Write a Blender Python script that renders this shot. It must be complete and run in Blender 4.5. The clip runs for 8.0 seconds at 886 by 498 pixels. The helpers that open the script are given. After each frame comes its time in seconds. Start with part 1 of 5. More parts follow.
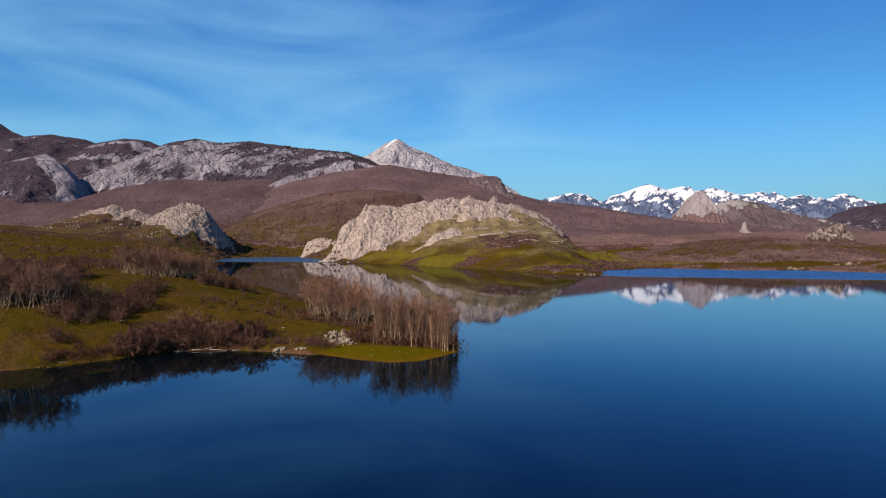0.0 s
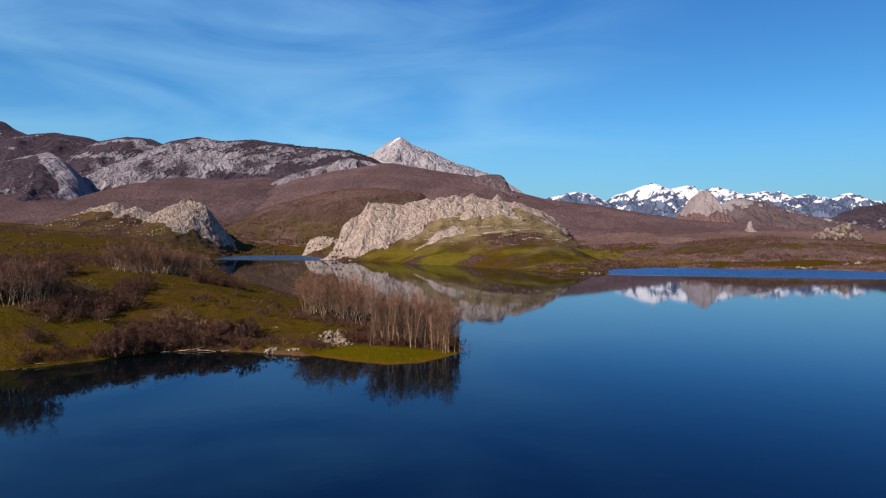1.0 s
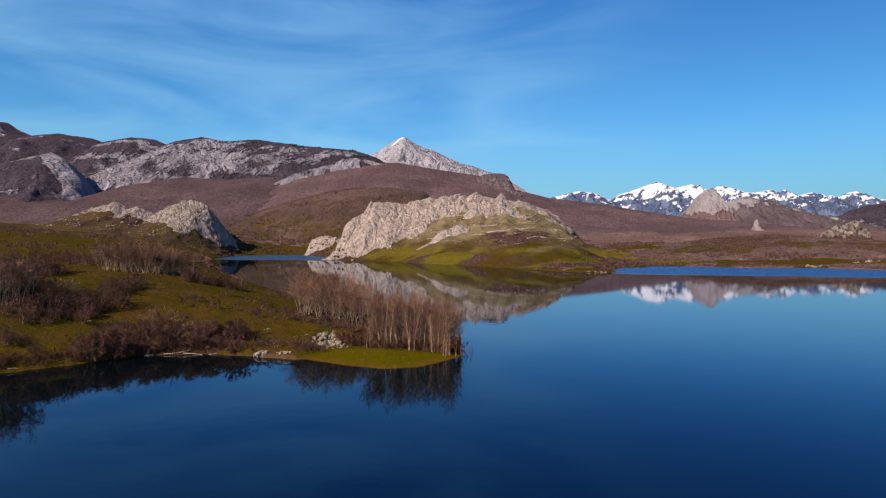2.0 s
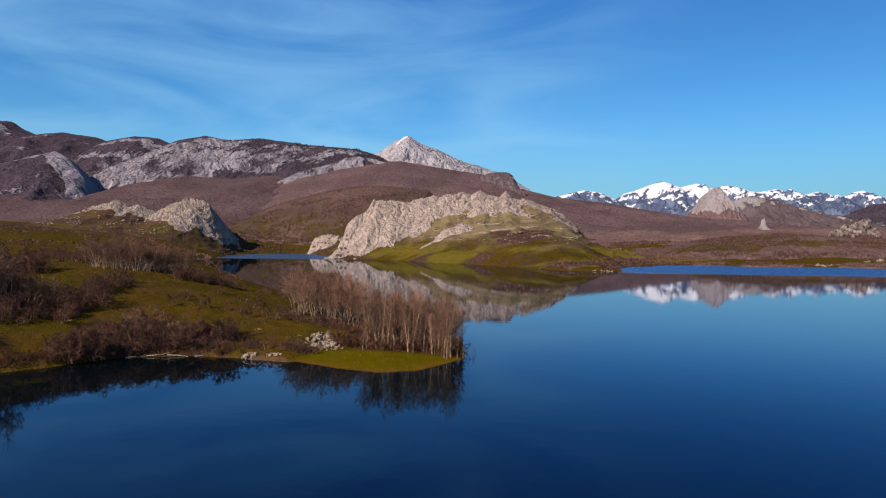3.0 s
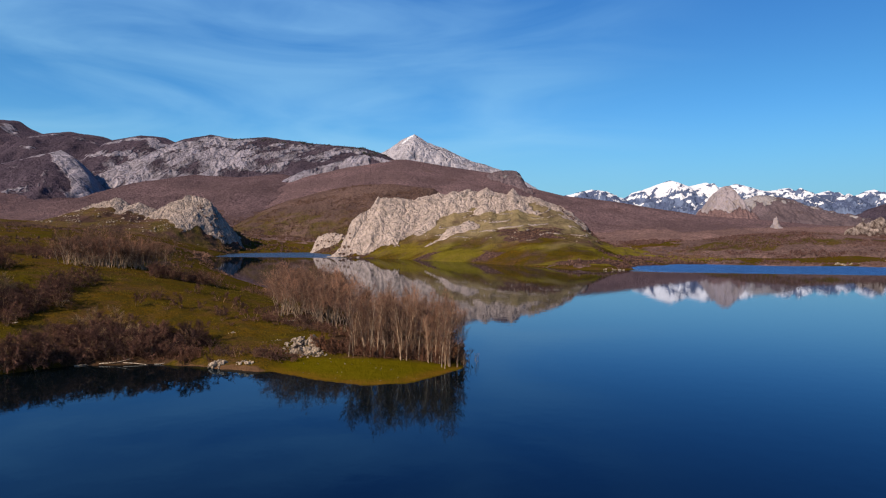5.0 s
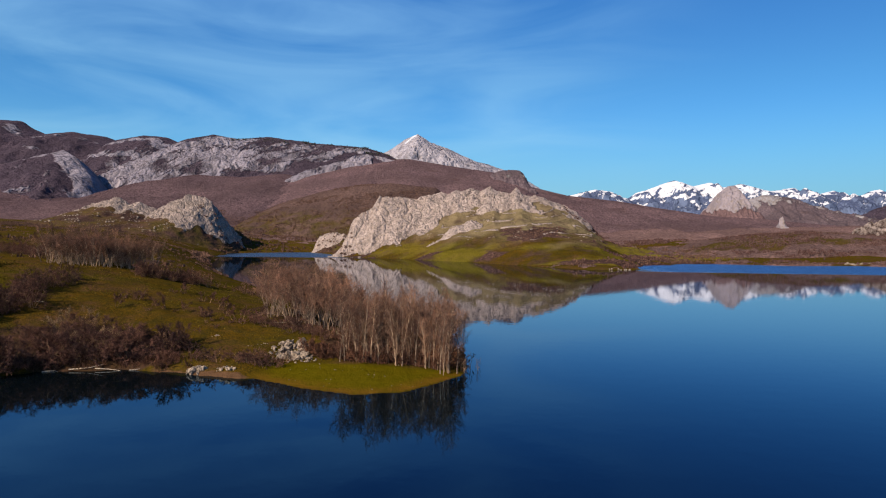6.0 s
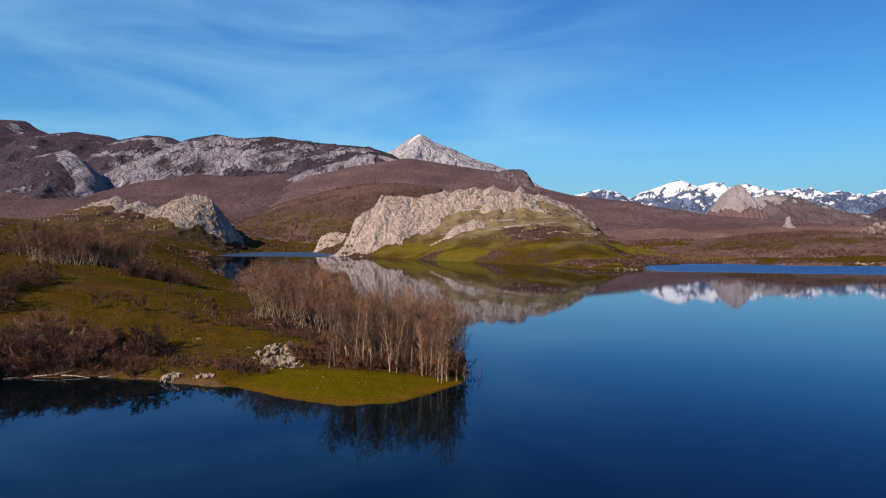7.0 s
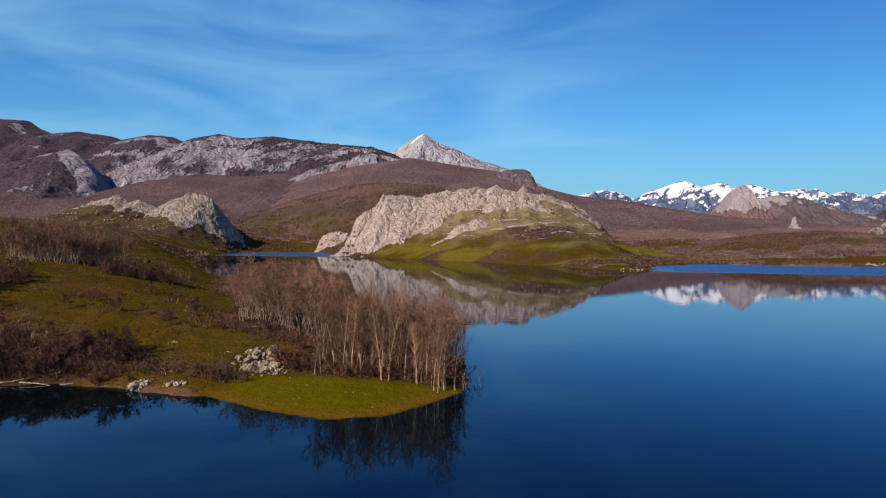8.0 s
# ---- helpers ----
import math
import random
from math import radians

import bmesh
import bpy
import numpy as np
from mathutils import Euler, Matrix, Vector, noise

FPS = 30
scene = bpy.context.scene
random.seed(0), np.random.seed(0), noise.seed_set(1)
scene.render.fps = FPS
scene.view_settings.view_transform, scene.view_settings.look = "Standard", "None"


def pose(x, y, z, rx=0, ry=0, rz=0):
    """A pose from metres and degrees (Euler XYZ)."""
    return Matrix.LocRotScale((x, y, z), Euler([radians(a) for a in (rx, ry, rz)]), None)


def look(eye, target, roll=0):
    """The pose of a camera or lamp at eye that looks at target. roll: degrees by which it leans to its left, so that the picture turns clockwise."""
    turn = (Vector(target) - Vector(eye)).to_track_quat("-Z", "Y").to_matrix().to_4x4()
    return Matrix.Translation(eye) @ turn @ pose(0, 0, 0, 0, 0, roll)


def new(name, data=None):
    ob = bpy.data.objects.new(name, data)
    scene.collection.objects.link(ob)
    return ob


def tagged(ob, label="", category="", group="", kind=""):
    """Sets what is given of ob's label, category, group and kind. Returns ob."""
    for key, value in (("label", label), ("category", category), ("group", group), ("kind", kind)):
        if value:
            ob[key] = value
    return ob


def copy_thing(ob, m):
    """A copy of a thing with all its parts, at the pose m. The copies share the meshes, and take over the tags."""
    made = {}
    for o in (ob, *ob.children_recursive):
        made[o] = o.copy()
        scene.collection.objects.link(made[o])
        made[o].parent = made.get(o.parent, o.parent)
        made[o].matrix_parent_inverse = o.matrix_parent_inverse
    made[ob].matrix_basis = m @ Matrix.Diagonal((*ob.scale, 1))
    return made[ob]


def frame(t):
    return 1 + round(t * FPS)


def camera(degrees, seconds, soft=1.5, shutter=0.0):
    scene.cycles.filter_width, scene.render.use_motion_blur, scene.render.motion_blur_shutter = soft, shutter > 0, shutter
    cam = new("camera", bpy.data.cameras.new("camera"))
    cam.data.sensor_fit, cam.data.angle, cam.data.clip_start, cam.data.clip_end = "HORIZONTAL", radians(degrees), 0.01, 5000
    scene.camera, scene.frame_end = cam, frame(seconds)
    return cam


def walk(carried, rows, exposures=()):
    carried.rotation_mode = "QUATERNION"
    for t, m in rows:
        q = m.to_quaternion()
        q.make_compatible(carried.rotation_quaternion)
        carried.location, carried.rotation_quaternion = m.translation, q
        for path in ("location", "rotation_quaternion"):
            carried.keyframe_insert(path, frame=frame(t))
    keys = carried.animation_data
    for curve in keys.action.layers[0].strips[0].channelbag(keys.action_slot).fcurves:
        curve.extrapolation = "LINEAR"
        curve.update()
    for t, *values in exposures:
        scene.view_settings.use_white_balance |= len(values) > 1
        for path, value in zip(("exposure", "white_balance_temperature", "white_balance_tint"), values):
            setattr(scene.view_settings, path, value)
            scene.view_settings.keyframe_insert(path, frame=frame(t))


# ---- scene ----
cam = camera(68.0, 8.0, soft=1.15)
PATH = [
    (0, (-0.117, -11.161, 23.938), (-0.145, -9.161, 23.907), 0.4),
    (0.5, (0.054, -7.599, 23.582), (0.021, -5.599, 23.549), 0.4),
    (1, (0.286, -3.872, 23.151), (0.248, -1.872, 23.117), 0.5),
    (1.5, (0.618, 0.010, 22.783), (0.574, 2.010, 22.749), 0.4),
    (3, (1.279, 11.537, 21.537), (1.216, 13.536, 21.501), 0.4),
    (3.5, (1.526, 15.555, 21.134), (1.457, 17.554, 21.097), 0.4),
    (4, (1.731, 19.613, 20.660), (1.656, 21.611, 20.623), 0.4),
    (4.5, (2.008, 23.526, 20.351), (1.928, 25.524, 20.314), 0.4),
    (6, (2.541, 35.544, 19.317), (2.447, 37.541, 19.281), 0.4),
    (6.5, (2.742, 39.529, 18.970), (2.642, 41.527, 18.935), 0.4),
    (7, (2.872, 43.593, 18.652), (2.767, 45.590, 18.616), 0.4),
    (7.5, (3.037, 47.663, 18.243), (2.926, 49.659, 18.209), 0.5),
    (8, (3.153, 51.815, 17.827), (3.039, 53.812, 17.793), 0.5),
]
walk(cam, [(t, look(eye, target, roll)) for t, eye, target, roll in PATH])

# ---- world, sun and exposure ----
SUN_AZ, SUN_EL = 220.0, 34.0     # compass bearing (north is +y) and height of the sun, degrees
world = bpy.data.worlds.new("sky")
scene.world = world
world.use_nodes = True
wn, wl = world.node_tree.nodes, world.node_tree.links
wn.clear()
w_out = wn.new("ShaderNodeOutputWorld")
w_bg = wn.new("ShaderNodeBackground")
w_sky = wn.new("ShaderNodeTexSky")
w_sky.sky_type = "NISHITA"
w_sky.sun_disc = False
w_sky.sun_elevation = radians(SUN_EL)
w_sky.sun_rotation = radians(SUN_AZ)
w_sky.altitude = 2600
w_sky.air_density = 1.0
w_sky.dust_density = 0.15
w_sky.ozone_density = 2.5
# thin cirrus: streaked noise, all over the sky
w_geo = wn.new("ShaderNodeTexCoord")
w_map = wn.new("ShaderNodeMapping")
w_map.inputs["Scale"].default_value = (1.3, 1.3, 6.5)
w_map.inputs["Rotation"].default_value = (radians(4), radians(-7), 0)
w_noise = wn.new("ShaderNodeTexNoise")
w_noise.inputs["Scale"].default_value = 1.7
w_noise.inputs["Detail"].default_value = 7
w_noise.inputs["Distortion"].default_value = 1.1
w_ramp = wn.new("ShaderNodeMapRange")
w_ramp.inputs["From Min"].default_value = 0.36
w_ramp.inputs["From Max"].default_value = 0.80
w_ramp.inputs["To Max"].default_value = 0.33
w_mix = wn.new("ShaderNodeMix")
w_mix.data_type = "RGBA"
w_mix.inputs["B"].default_value = (5.2, 8.2, 10.2, 1)
w_tint = wn.new("ShaderNodeMix")
w_tint.data_type, w_tint.blend_type = "RGBA", "MULTIPLY"
w_tint.inputs["Factor"].default_value = 1.0
w_tint.inputs["B"].default_value = (0.48, 0.99, 1.29, 1)
wl.new(w_geo.outputs["Generated"], w_map.inputs["Vector"])
wl.new(w_map.outputs["Vector"], w_noise.inputs["Vector"])
wl.new(w_noise.outputs["Fac"], w_ramp.inputs["Value"])
w_area = wn.new("ShaderNodeSeparateXYZ")          # the veil lies over the western sky
w_sel = wn.new("ShaderNodeMapRange")
w_sel.interpolation_type = "SMOOTHSTEP"
w_sel.inputs["From Min"].default_value = 0.38
w_sel.inputs["From Max"].default_value = 0.0
w_both = wn.new("ShaderNodeMath")
w_both.operation = "MULTIPLY"
wl.new(w_geo.outputs["Generated"], w_area.inputs["Vector"])
wl.new(w_area.outputs["X"], w_sel.inputs["Value"])
wl.new(w_sel.outputs["Result"], w_both.inputs[0])
wl.new(w_ramp.outputs["Result"], w_both.inputs[1])
wl.new(w_both.outputs["Value"], w_mix.inputs["Factor"])
wl.new(w_sky.outputs["Color"], w_tint.inputs["A"])
wl.new(w_tint.outputs["Result"], w_mix.inputs["A"])
w_fall = wn.new("ShaderNodeMapRange")            # the sky deepens away from the sun
for key, v in (("From Min", -0.3), ("From Max", 0.7), ("To Min", 1.0), ("To Max", 0.80)):
    w_fall.inputs[key].default_value = v
w_deep = wn.new("ShaderNodeVectorMath")
w_deep.operation = "SCALE"
wl.new(w_area.outputs["X"], w_fall.inputs["Value"])
w_low = wn.new("ShaderNodeMapRange")             # paler air low over the horizon
w_low.interpolation_type = "SMOOTHSTEP"
for key, v in (("From Min", 0.0), ("From Max", 0.20), ("To Min", 0.8), ("To Max", 0.0)):
    w_low.inputs[key].default_value = v
w_haze = wn.new("ShaderNodeMix")
w_haze.data_type = "RGBA"
w_haze.inputs["B"].default_value = (2.1, 4.6, 6.0, 1)
wl.new(w_area.outputs["Z"], w_low.inputs["Value"])
wl.new(w_low.outputs["Result"], w_haze.inputs["Factor"])
wl.new(w_mix.outputs["Result"], w_haze.inputs["A"])
wl.new(w_haze.outputs["Result"], w_deep.inputs[0])
wl.new(w_fall.outputs["Result"], w_deep.inputs["Scale"])
w_hue = wn.new("ShaderNodeValToRGB")             # cyan low down, a deeper blue overhead
while len(w_hue.color_ramp.elements) < 4:
    w_hue.color_ramp.elements.new(0.5)
for el, (at, c) in zip(w_hue.color_ramp.elements, ((0.0, (1.1, 0.93, 0.86)), (0.12, (1.02, 1.0, 0.93)), (0.22, (0.95, 1.03, 1.0)), (0.36, (0.82, 0.99, 1.13)))):
    el.position, el.color = at, (*[v * 0.8 for v in c], 1)
w_mul = wn.new("ShaderNodeVectorMath")
w_mul.operation = "MULTIPLY"
wl.new(w_area.outputs["Z"], w_hue.inputs["Fac"])
wl.new(w_deep.outputs["Vector"], w_mul.inputs[0])
wl.new(w_hue.outputs["Color"], w_mul.inputs[1])
wl.new(w_mul.outputs["Vector"], w_bg.inputs["Color"])
wl.new(w_bg.outputs["Background"], w_out.inputs["Surface"])
w_bg.inputs["Strength"].default_value = 0.093

sun = new("sun", bpy.data.lights.new("sun", "SUN"))
sun.data.energy = 5.0
sun.data.angle = radians(0.53)
sun.data.color = (1.0, 0.82, 0.62)
_az, _el = radians(SUN_AZ), radians(SUN_EL)
SUN_DIR = Vector((math.sin(_az) * math.cos(_el), math.cos(_az) * math.cos(_el), math.sin(_el)))
sun.matrix_world = look(tuple(SUN_DIR * 300), (0, 0, 0))
scene.view_settings.exposure = 0.61


# ---- materials ----
def mat(name, rough=0.9, spec=0.3):
    m = bpy.data.materials.new(name)
    m.use_nodes = True
    b = m.node_tree.nodes["Principled BSDF"]
    b.inputs["Roughness"].default_value = rough
    b.inputs["Specular IOR Level"].default_value = spec
    return m, m.node_tree.nodes, m.node_tree.links, b


def position(n):
    return n.new("ShaderNodeNewGeometry").outputs["Position"]


def noise_of(n, l, vec, scale, detail=4.0, rough=0.55, stretch=None, turn=(0, 0, 0), distort=0.0):
    if stretch:
        mp = n.new("ShaderNodeMapping")
        mp.inputs["Scale"].default_value = stretch
        mp.inputs["Rotation"].default_value = [radians(a) for a in turn]
        l.new(vec, mp.inputs["Vector"])
        vec = mp.outputs["Vector"]
    t = n.new("ShaderNodeTexNoise")
    t.inputs["Scale"].default_value = scale
    t.inputs["Detail"].default_value = detail
    t.inputs["Roughness"].default_value = rough
    t.inputs["Distortion"].default_value = distort
    l.new(vec, t.inputs["Vector"])
    return t.outputs["Fac"]


def spread(n, l, value, lo, hi, a=0.0, b=1.0):
    r = n.new("ShaderNodeMapRange")
    r.interpolation_type = "SMOOTHSTEP"
    for key, v in (("From Min", lo), ("From Max", hi), ("To Min", a), ("To Max", b)):
        r.inputs[key].default_value = v
    l.new(value, r.inputs["Value"])
    return r.outputs["Result"]


def blend(n, l, fac, a, b, mode="MIX"):
    x = n.new("ShaderNodeMix")
    x.data_type, x.blend_type = "RGBA", mode
    for key, v in (("Factor", fac), ("A", a), ("B", b)):
        if isinstance(v, (int, float)):
            x.inputs[key].default_value = v
        elif isinstance(v, tuple):
            x.inputs[key].default_value = (*v, 1)
        else:
            l.new(v, x.inputs[key])
    return x.outputs["Result"]


def calc(n, l, op, a, b=0.0):
    x = n.new("ShaderNodeMath")
    x.operation = op
    for i, v in enumerate((a, b)):
        if isinstance(v, (int, float)):
            x.inputs[i].default_value = v
        else:
            l.new(v, x.inputs[i])
    return x.outputs["Value"]


def attr(n, name):
    a = n.new("ShaderNodeAttribute")
    a.attribute_name = name
    return a.outputs["Fac"]


def relief_bump(n, l, b, height, distance, strength=1.0):
    bp = n.new("ShaderNodeBump")
    bp.inputs["Strength"].default_value = strength
    bp.inputs["Distance"].default_value = distance
    l.new(height, bp.inputs["Height"])
    l.new(bp.outputs["Normal"], b.inputs["Normal"])


def rock_colour(n, l, pos, size, light=(0.46, 0.41, 0.36), dark=(0.21, 0.172, 0.15), seams=0.85, lichen=0.45):
    """Grey limestone: broad stains, cracks that lean, lichen specks. size: metres of the main cracks."""
    broad = noise_of(n, l, pos, 0.25 / size, 4)
    crack = noise_of(n, l, pos, 1.0 / size, 7, 0.7, (1.0, 1.0, 0.35), (0, 22, 0), 0.8)
    fine = noise_of(n, l, pos, 4.0 / size, 5, 0.7)
    c = blend(n, l, spread(n, l, broad, 0.3, 0.7), tuple(v * 0.8 for v in light), light)
    c = blend(n, l, spread(n, l, crack, 0.52, 0.33), c, dark)
    # joints between blocks: the edges of warped cells, in two sizes
    warp = n.new("ShaderNodeTexNoise")
    warp.inputs["Scale"].default_value = 0.6 / size
    warp.inputs["Detail"].default_value = 3
    l.new(pos, warp.inputs["Vector"])
    off = n.new("ShaderNodeVectorMath")
    off.operation = "MULTIPLY_ADD"
    off.inputs[1].default_value = (1.6 * size, 1.6 * size, 1.6 * size)
    l.new(warp.outputs["Color"], off.inputs[0])
    l.new(pos, off.inputs[2])
    tilt = n.new("ShaderNodeMapping")
    tilt.inputs["Rotation"].default_value = (radians(12), radians(28), 0)
    tilt.inputs["Scale"].default_value = (1.0, 1.0, 0.55)
    l.new(off.outputs["Vector"], tilt.inputs["Vector"])
    joints = []
    for k, deep in ((0.45, 0.55), (1.3, 0.35)):
        cell = n.new("ShaderNodeTexVoronoi")
        cell.feature = "DISTANCE_TO_EDGE"
        cell.inputs["Scale"].default_value = k / size
        l.new(tilt.outputs["Vector"], cell.inputs["Vector"])
        joints.append(spread(n, l, cell.outputs["Distance"], 0.0, 0.16))
        c = blend(n, l, spread(n, l, cell.outputs["Distance"], 0.07, 0.0, 0.0, deep * seams), c, tuple(v * 0.7 for v in dark))
    seam = noise_of(n, l, pos, 0.8 / size, 6, 0.65, (1.0, 0.6, 0.45), (0, 35, 20), 0.5)
    seam = calc(n, l, "ABSOLUTE", calc(n, l, "SUBTRACT", seam, 0.5))
    c = blend(n, l, spread(n, l, seam, 0.03, 0.0, 0.0, seams), c, tuple(v * 0.6 for v in dark))
    c = blend(n, l, spread(n, l, fine, 0.62, 0.75, 0, lichen), c, (0.30, 0.24, 0.17))
    h = calc(n, l, "ADD", calc(n, l, "MULTIPLY", crack, 0.7), calc(n, l, "MULTIPLY", fine, 0.35))
    h = calc(n, l, "ADD", h, calc(n, l, "ADD", calc(n, l, "MULTIPLY", joints[0], 0.45), calc(n, l, "MULTIPLY", joints[1], 0.22)))
    return c, h


def scrub_colour(n, l, pos, size, tint=(0.175, 0.112, 0.098)):
    """Leafless brown woods seen from afar: fine mottling and broad drifts."""
    broad = noise_of(n, l, pos, 0.02 / size, 4)
    fine = noise_of(n, l, pos, 0.45 / size, 5, 0.7)
    mid = noise_of(n, l, pos, 0.07 / size, 5, 0.6, (0.45, 1, 1))
    c = blend(n, l, spread(n, l, broad, 0.35, 0.65), tuple(v * 0.72 for v in tint), (tint[0] * 1.12, tint[1] * 1.1, tint[2] * 1.1))
    c = blend(n, l, spread(n, l, mid, 0.55, 0.7, 0, 0.7), c, (tint[0] * 0.55, tint[1] * 0.5, tint[2] * 0.45))
    c = blend(n, l, spread(n, l, fine, 0.35, 0.62), (tint[0] * 0.45, tint[1] * 0.45, tint[2] * 0.5), c)
    return c, fine


def grass_colour(n, l, pos, size=1.0):
    broad = noise_of(n, l, pos, 0.045 / size, 5)
    mid = noise_of(n, l, pos, 0.35 / size, 5, 0.65)
    fine = noise_of(n, l, pos, 3.0 / size, 4, 0.7)
    c = blend(n, l, spread(n, l, broad, 0.35, 0.62), (0.062, 0.050, 0.002), (0.094, 0.051, 0.005))
    c = blend(n, l, spread(n, l, mid, 0.45, 0.7), c, (0.05, 0.038, 0.007))
    bracken = noise_of(n, l, pos, 0.10 / size, 6, 0.7)
    c = blend(n, l, spread(n, l, bracken, 0.47, 0.63, 0, 0.8), c, (0.098, 0.047, 0.027))
    c = blend(n, l, spread(n, l, fine, 0.3, 0.7), tuple([0.032, 0.024, 0.006]), c)
    h = calc(n, l, "ADD", mid, calc(n, l, "MULTIPLY", fine, 0.4))
    return c, h


def make_ground():
    m, n, l, b = mat("meadow and scrub ground", 1.0, 0.0)
    pos = position(n)
    g, gh = grass_colour(n, l, pos)
    s, sh = scrub_colour(n, l, pos, 1.7, (0.178, 0.113, 0.102))
    soil = blend(n, l, noise_of(n, l, pos, 1.2, 6, 0.7), (0.05, 0.028, 0.016), (0.125, 0.07, 0.038))
    edge = noise_of(n, l, pos, 0.12, 6, 0.7)
    patch = noise_of(n, l, pos, 0.03, 5, 0.6)
    far = attr(n, "scrub")
    f = spread(n, l, calc(n, l, "ADD", far, calc(n, l, "MULTIPLY", calc(n, l, "ADD", edge, patch), 0.6)), 0.9, 1.1)
    c = blend(n, l, f, g, s)
    c = blend(n, l, spread(n, l, calc(n, l, "ADD", attr(n, "litter"), calc(n, l, "MULTIPLY", edge, 0.6)), 0.7, 0.95), c, blend(n, l, sh, (0.024, 0.015, 0.01), (0.07, 0.04, 0.025)))
    f2 = spread(n, l, calc(n, l, "ADD", attr(n, "soil"), calc(n, l, "MULTIPLY", edge, 0.8)), 0.8, 1.05)
    c = blend(n, l, f2, c, soil)
    lawn = blend(n, l, noise_of(n, l, pos, 0.5, 5), (0.058, 0.052, 0.002), (0.088, 0.064, 0.003))
    rim = calc(n, l, "MULTIPLY", attr(n, "rim"), spread(n, l, noise_of(n, l, pos, 0.4, 5), 0.25, 0.6))
    lawn = blend(n, l, rim, lawn, (0.105, 0.056, 0.007))
    c = blend(n, l, attr(n, "lawn"), c, lawn)
    c = blend(n, l, calc(n, l, "MULTIPLY", attr(n, "meadow"), spread(n, l, patch, 0.3, 0.7, 1.0, 0.6)), c, (0.145, 0.12, 0.016))
    l.new(c, b.inputs["Base Color"])
    relief_bump(n, l, b, calc(n, l, "ADD", gh, sh), 0.5, 0.8)
    return m


def make_hill(name, rock_size, tint=(0.115, 0.068, 0.055), rocky=(0.46, 0.41, 0.36), grass=False, snow=False, woods=1.0, seams=0.6, relief=0.8, bleak=False):
    """Slopes whose attribute 'rock' parts limestone from woods or pasture, 'snow' lays snow, 'grass' pasture."""
    m, n, l, b = mat(name, 1.0, 0.0)
    pos = position(n)
    # bleak carries the painted haze tint into the cracks, with few lichen specks
    r, rh = rock_colour(n, l, pos, rock_size, rocky, tuple(v * 0.5 for v in rocky), seams, 0.1) if bleak else rock_colour(n, l, pos, rock_size, rocky, seams=seams)
    s, sh = scrub_colour(n, l, pos, woods, tint)
    if grass:
        g, gh = grass_colour(n, l, pos, 3.0)
        g = blend(n, l, calc(n, l, "MULTIPLY", attr(n, "dry"), spread(n, l, gh, 0.4, 0.9, 1.0, 0.55)), g, (0.235, 0.185, 0.11))
        g = blend(n, l, calc(n, l, "MULTIPLY", attr(n, "lush"), spread(n, l, gh, 0.3, 1.0, 1.0, 0.6)), g, (0.155, 0.128, 0.018))
        s = blend(n, l, spread(n, l, calc(n, l, "ADD", attr(n, "grass"), noise_of(n, l, pos, 0.05, 5)), 0.85, 1.15), s, g)
    edge = noise_of(n, l, pos, 0.7 / rock_size, 6, 0.7)
    f = spread(n, l, calc(n, l, "ADD", attr(n, "rock"), calc(n, l, "MULTIPLY", edge, 0.8)), 0.82, 0.98)
    c = blend(n, l, f, s, r)
    if snow:
        e2 = noise_of(n, l, pos, 0.022, 7, 0.75)
        f3 = spread(n, l, calc(n, l, "ADD", attr(n, "snow"), calc(n, l, "MULTIPLY", e2, 1.5)), 1.18, 1.3)
        c = blend(n, l, f3, c, (0.60, 0.61, 0.66))
    l.new(c, b.inputs["Base Color"])
    relief_bump(n, l, b, calc(n, l, "ADD", calc(n, l, "MULTIPLY", rh, f), calc(n, l, "MULTIPLY", sh, 0.5)), rock_size * relief, 0.9)
    return m


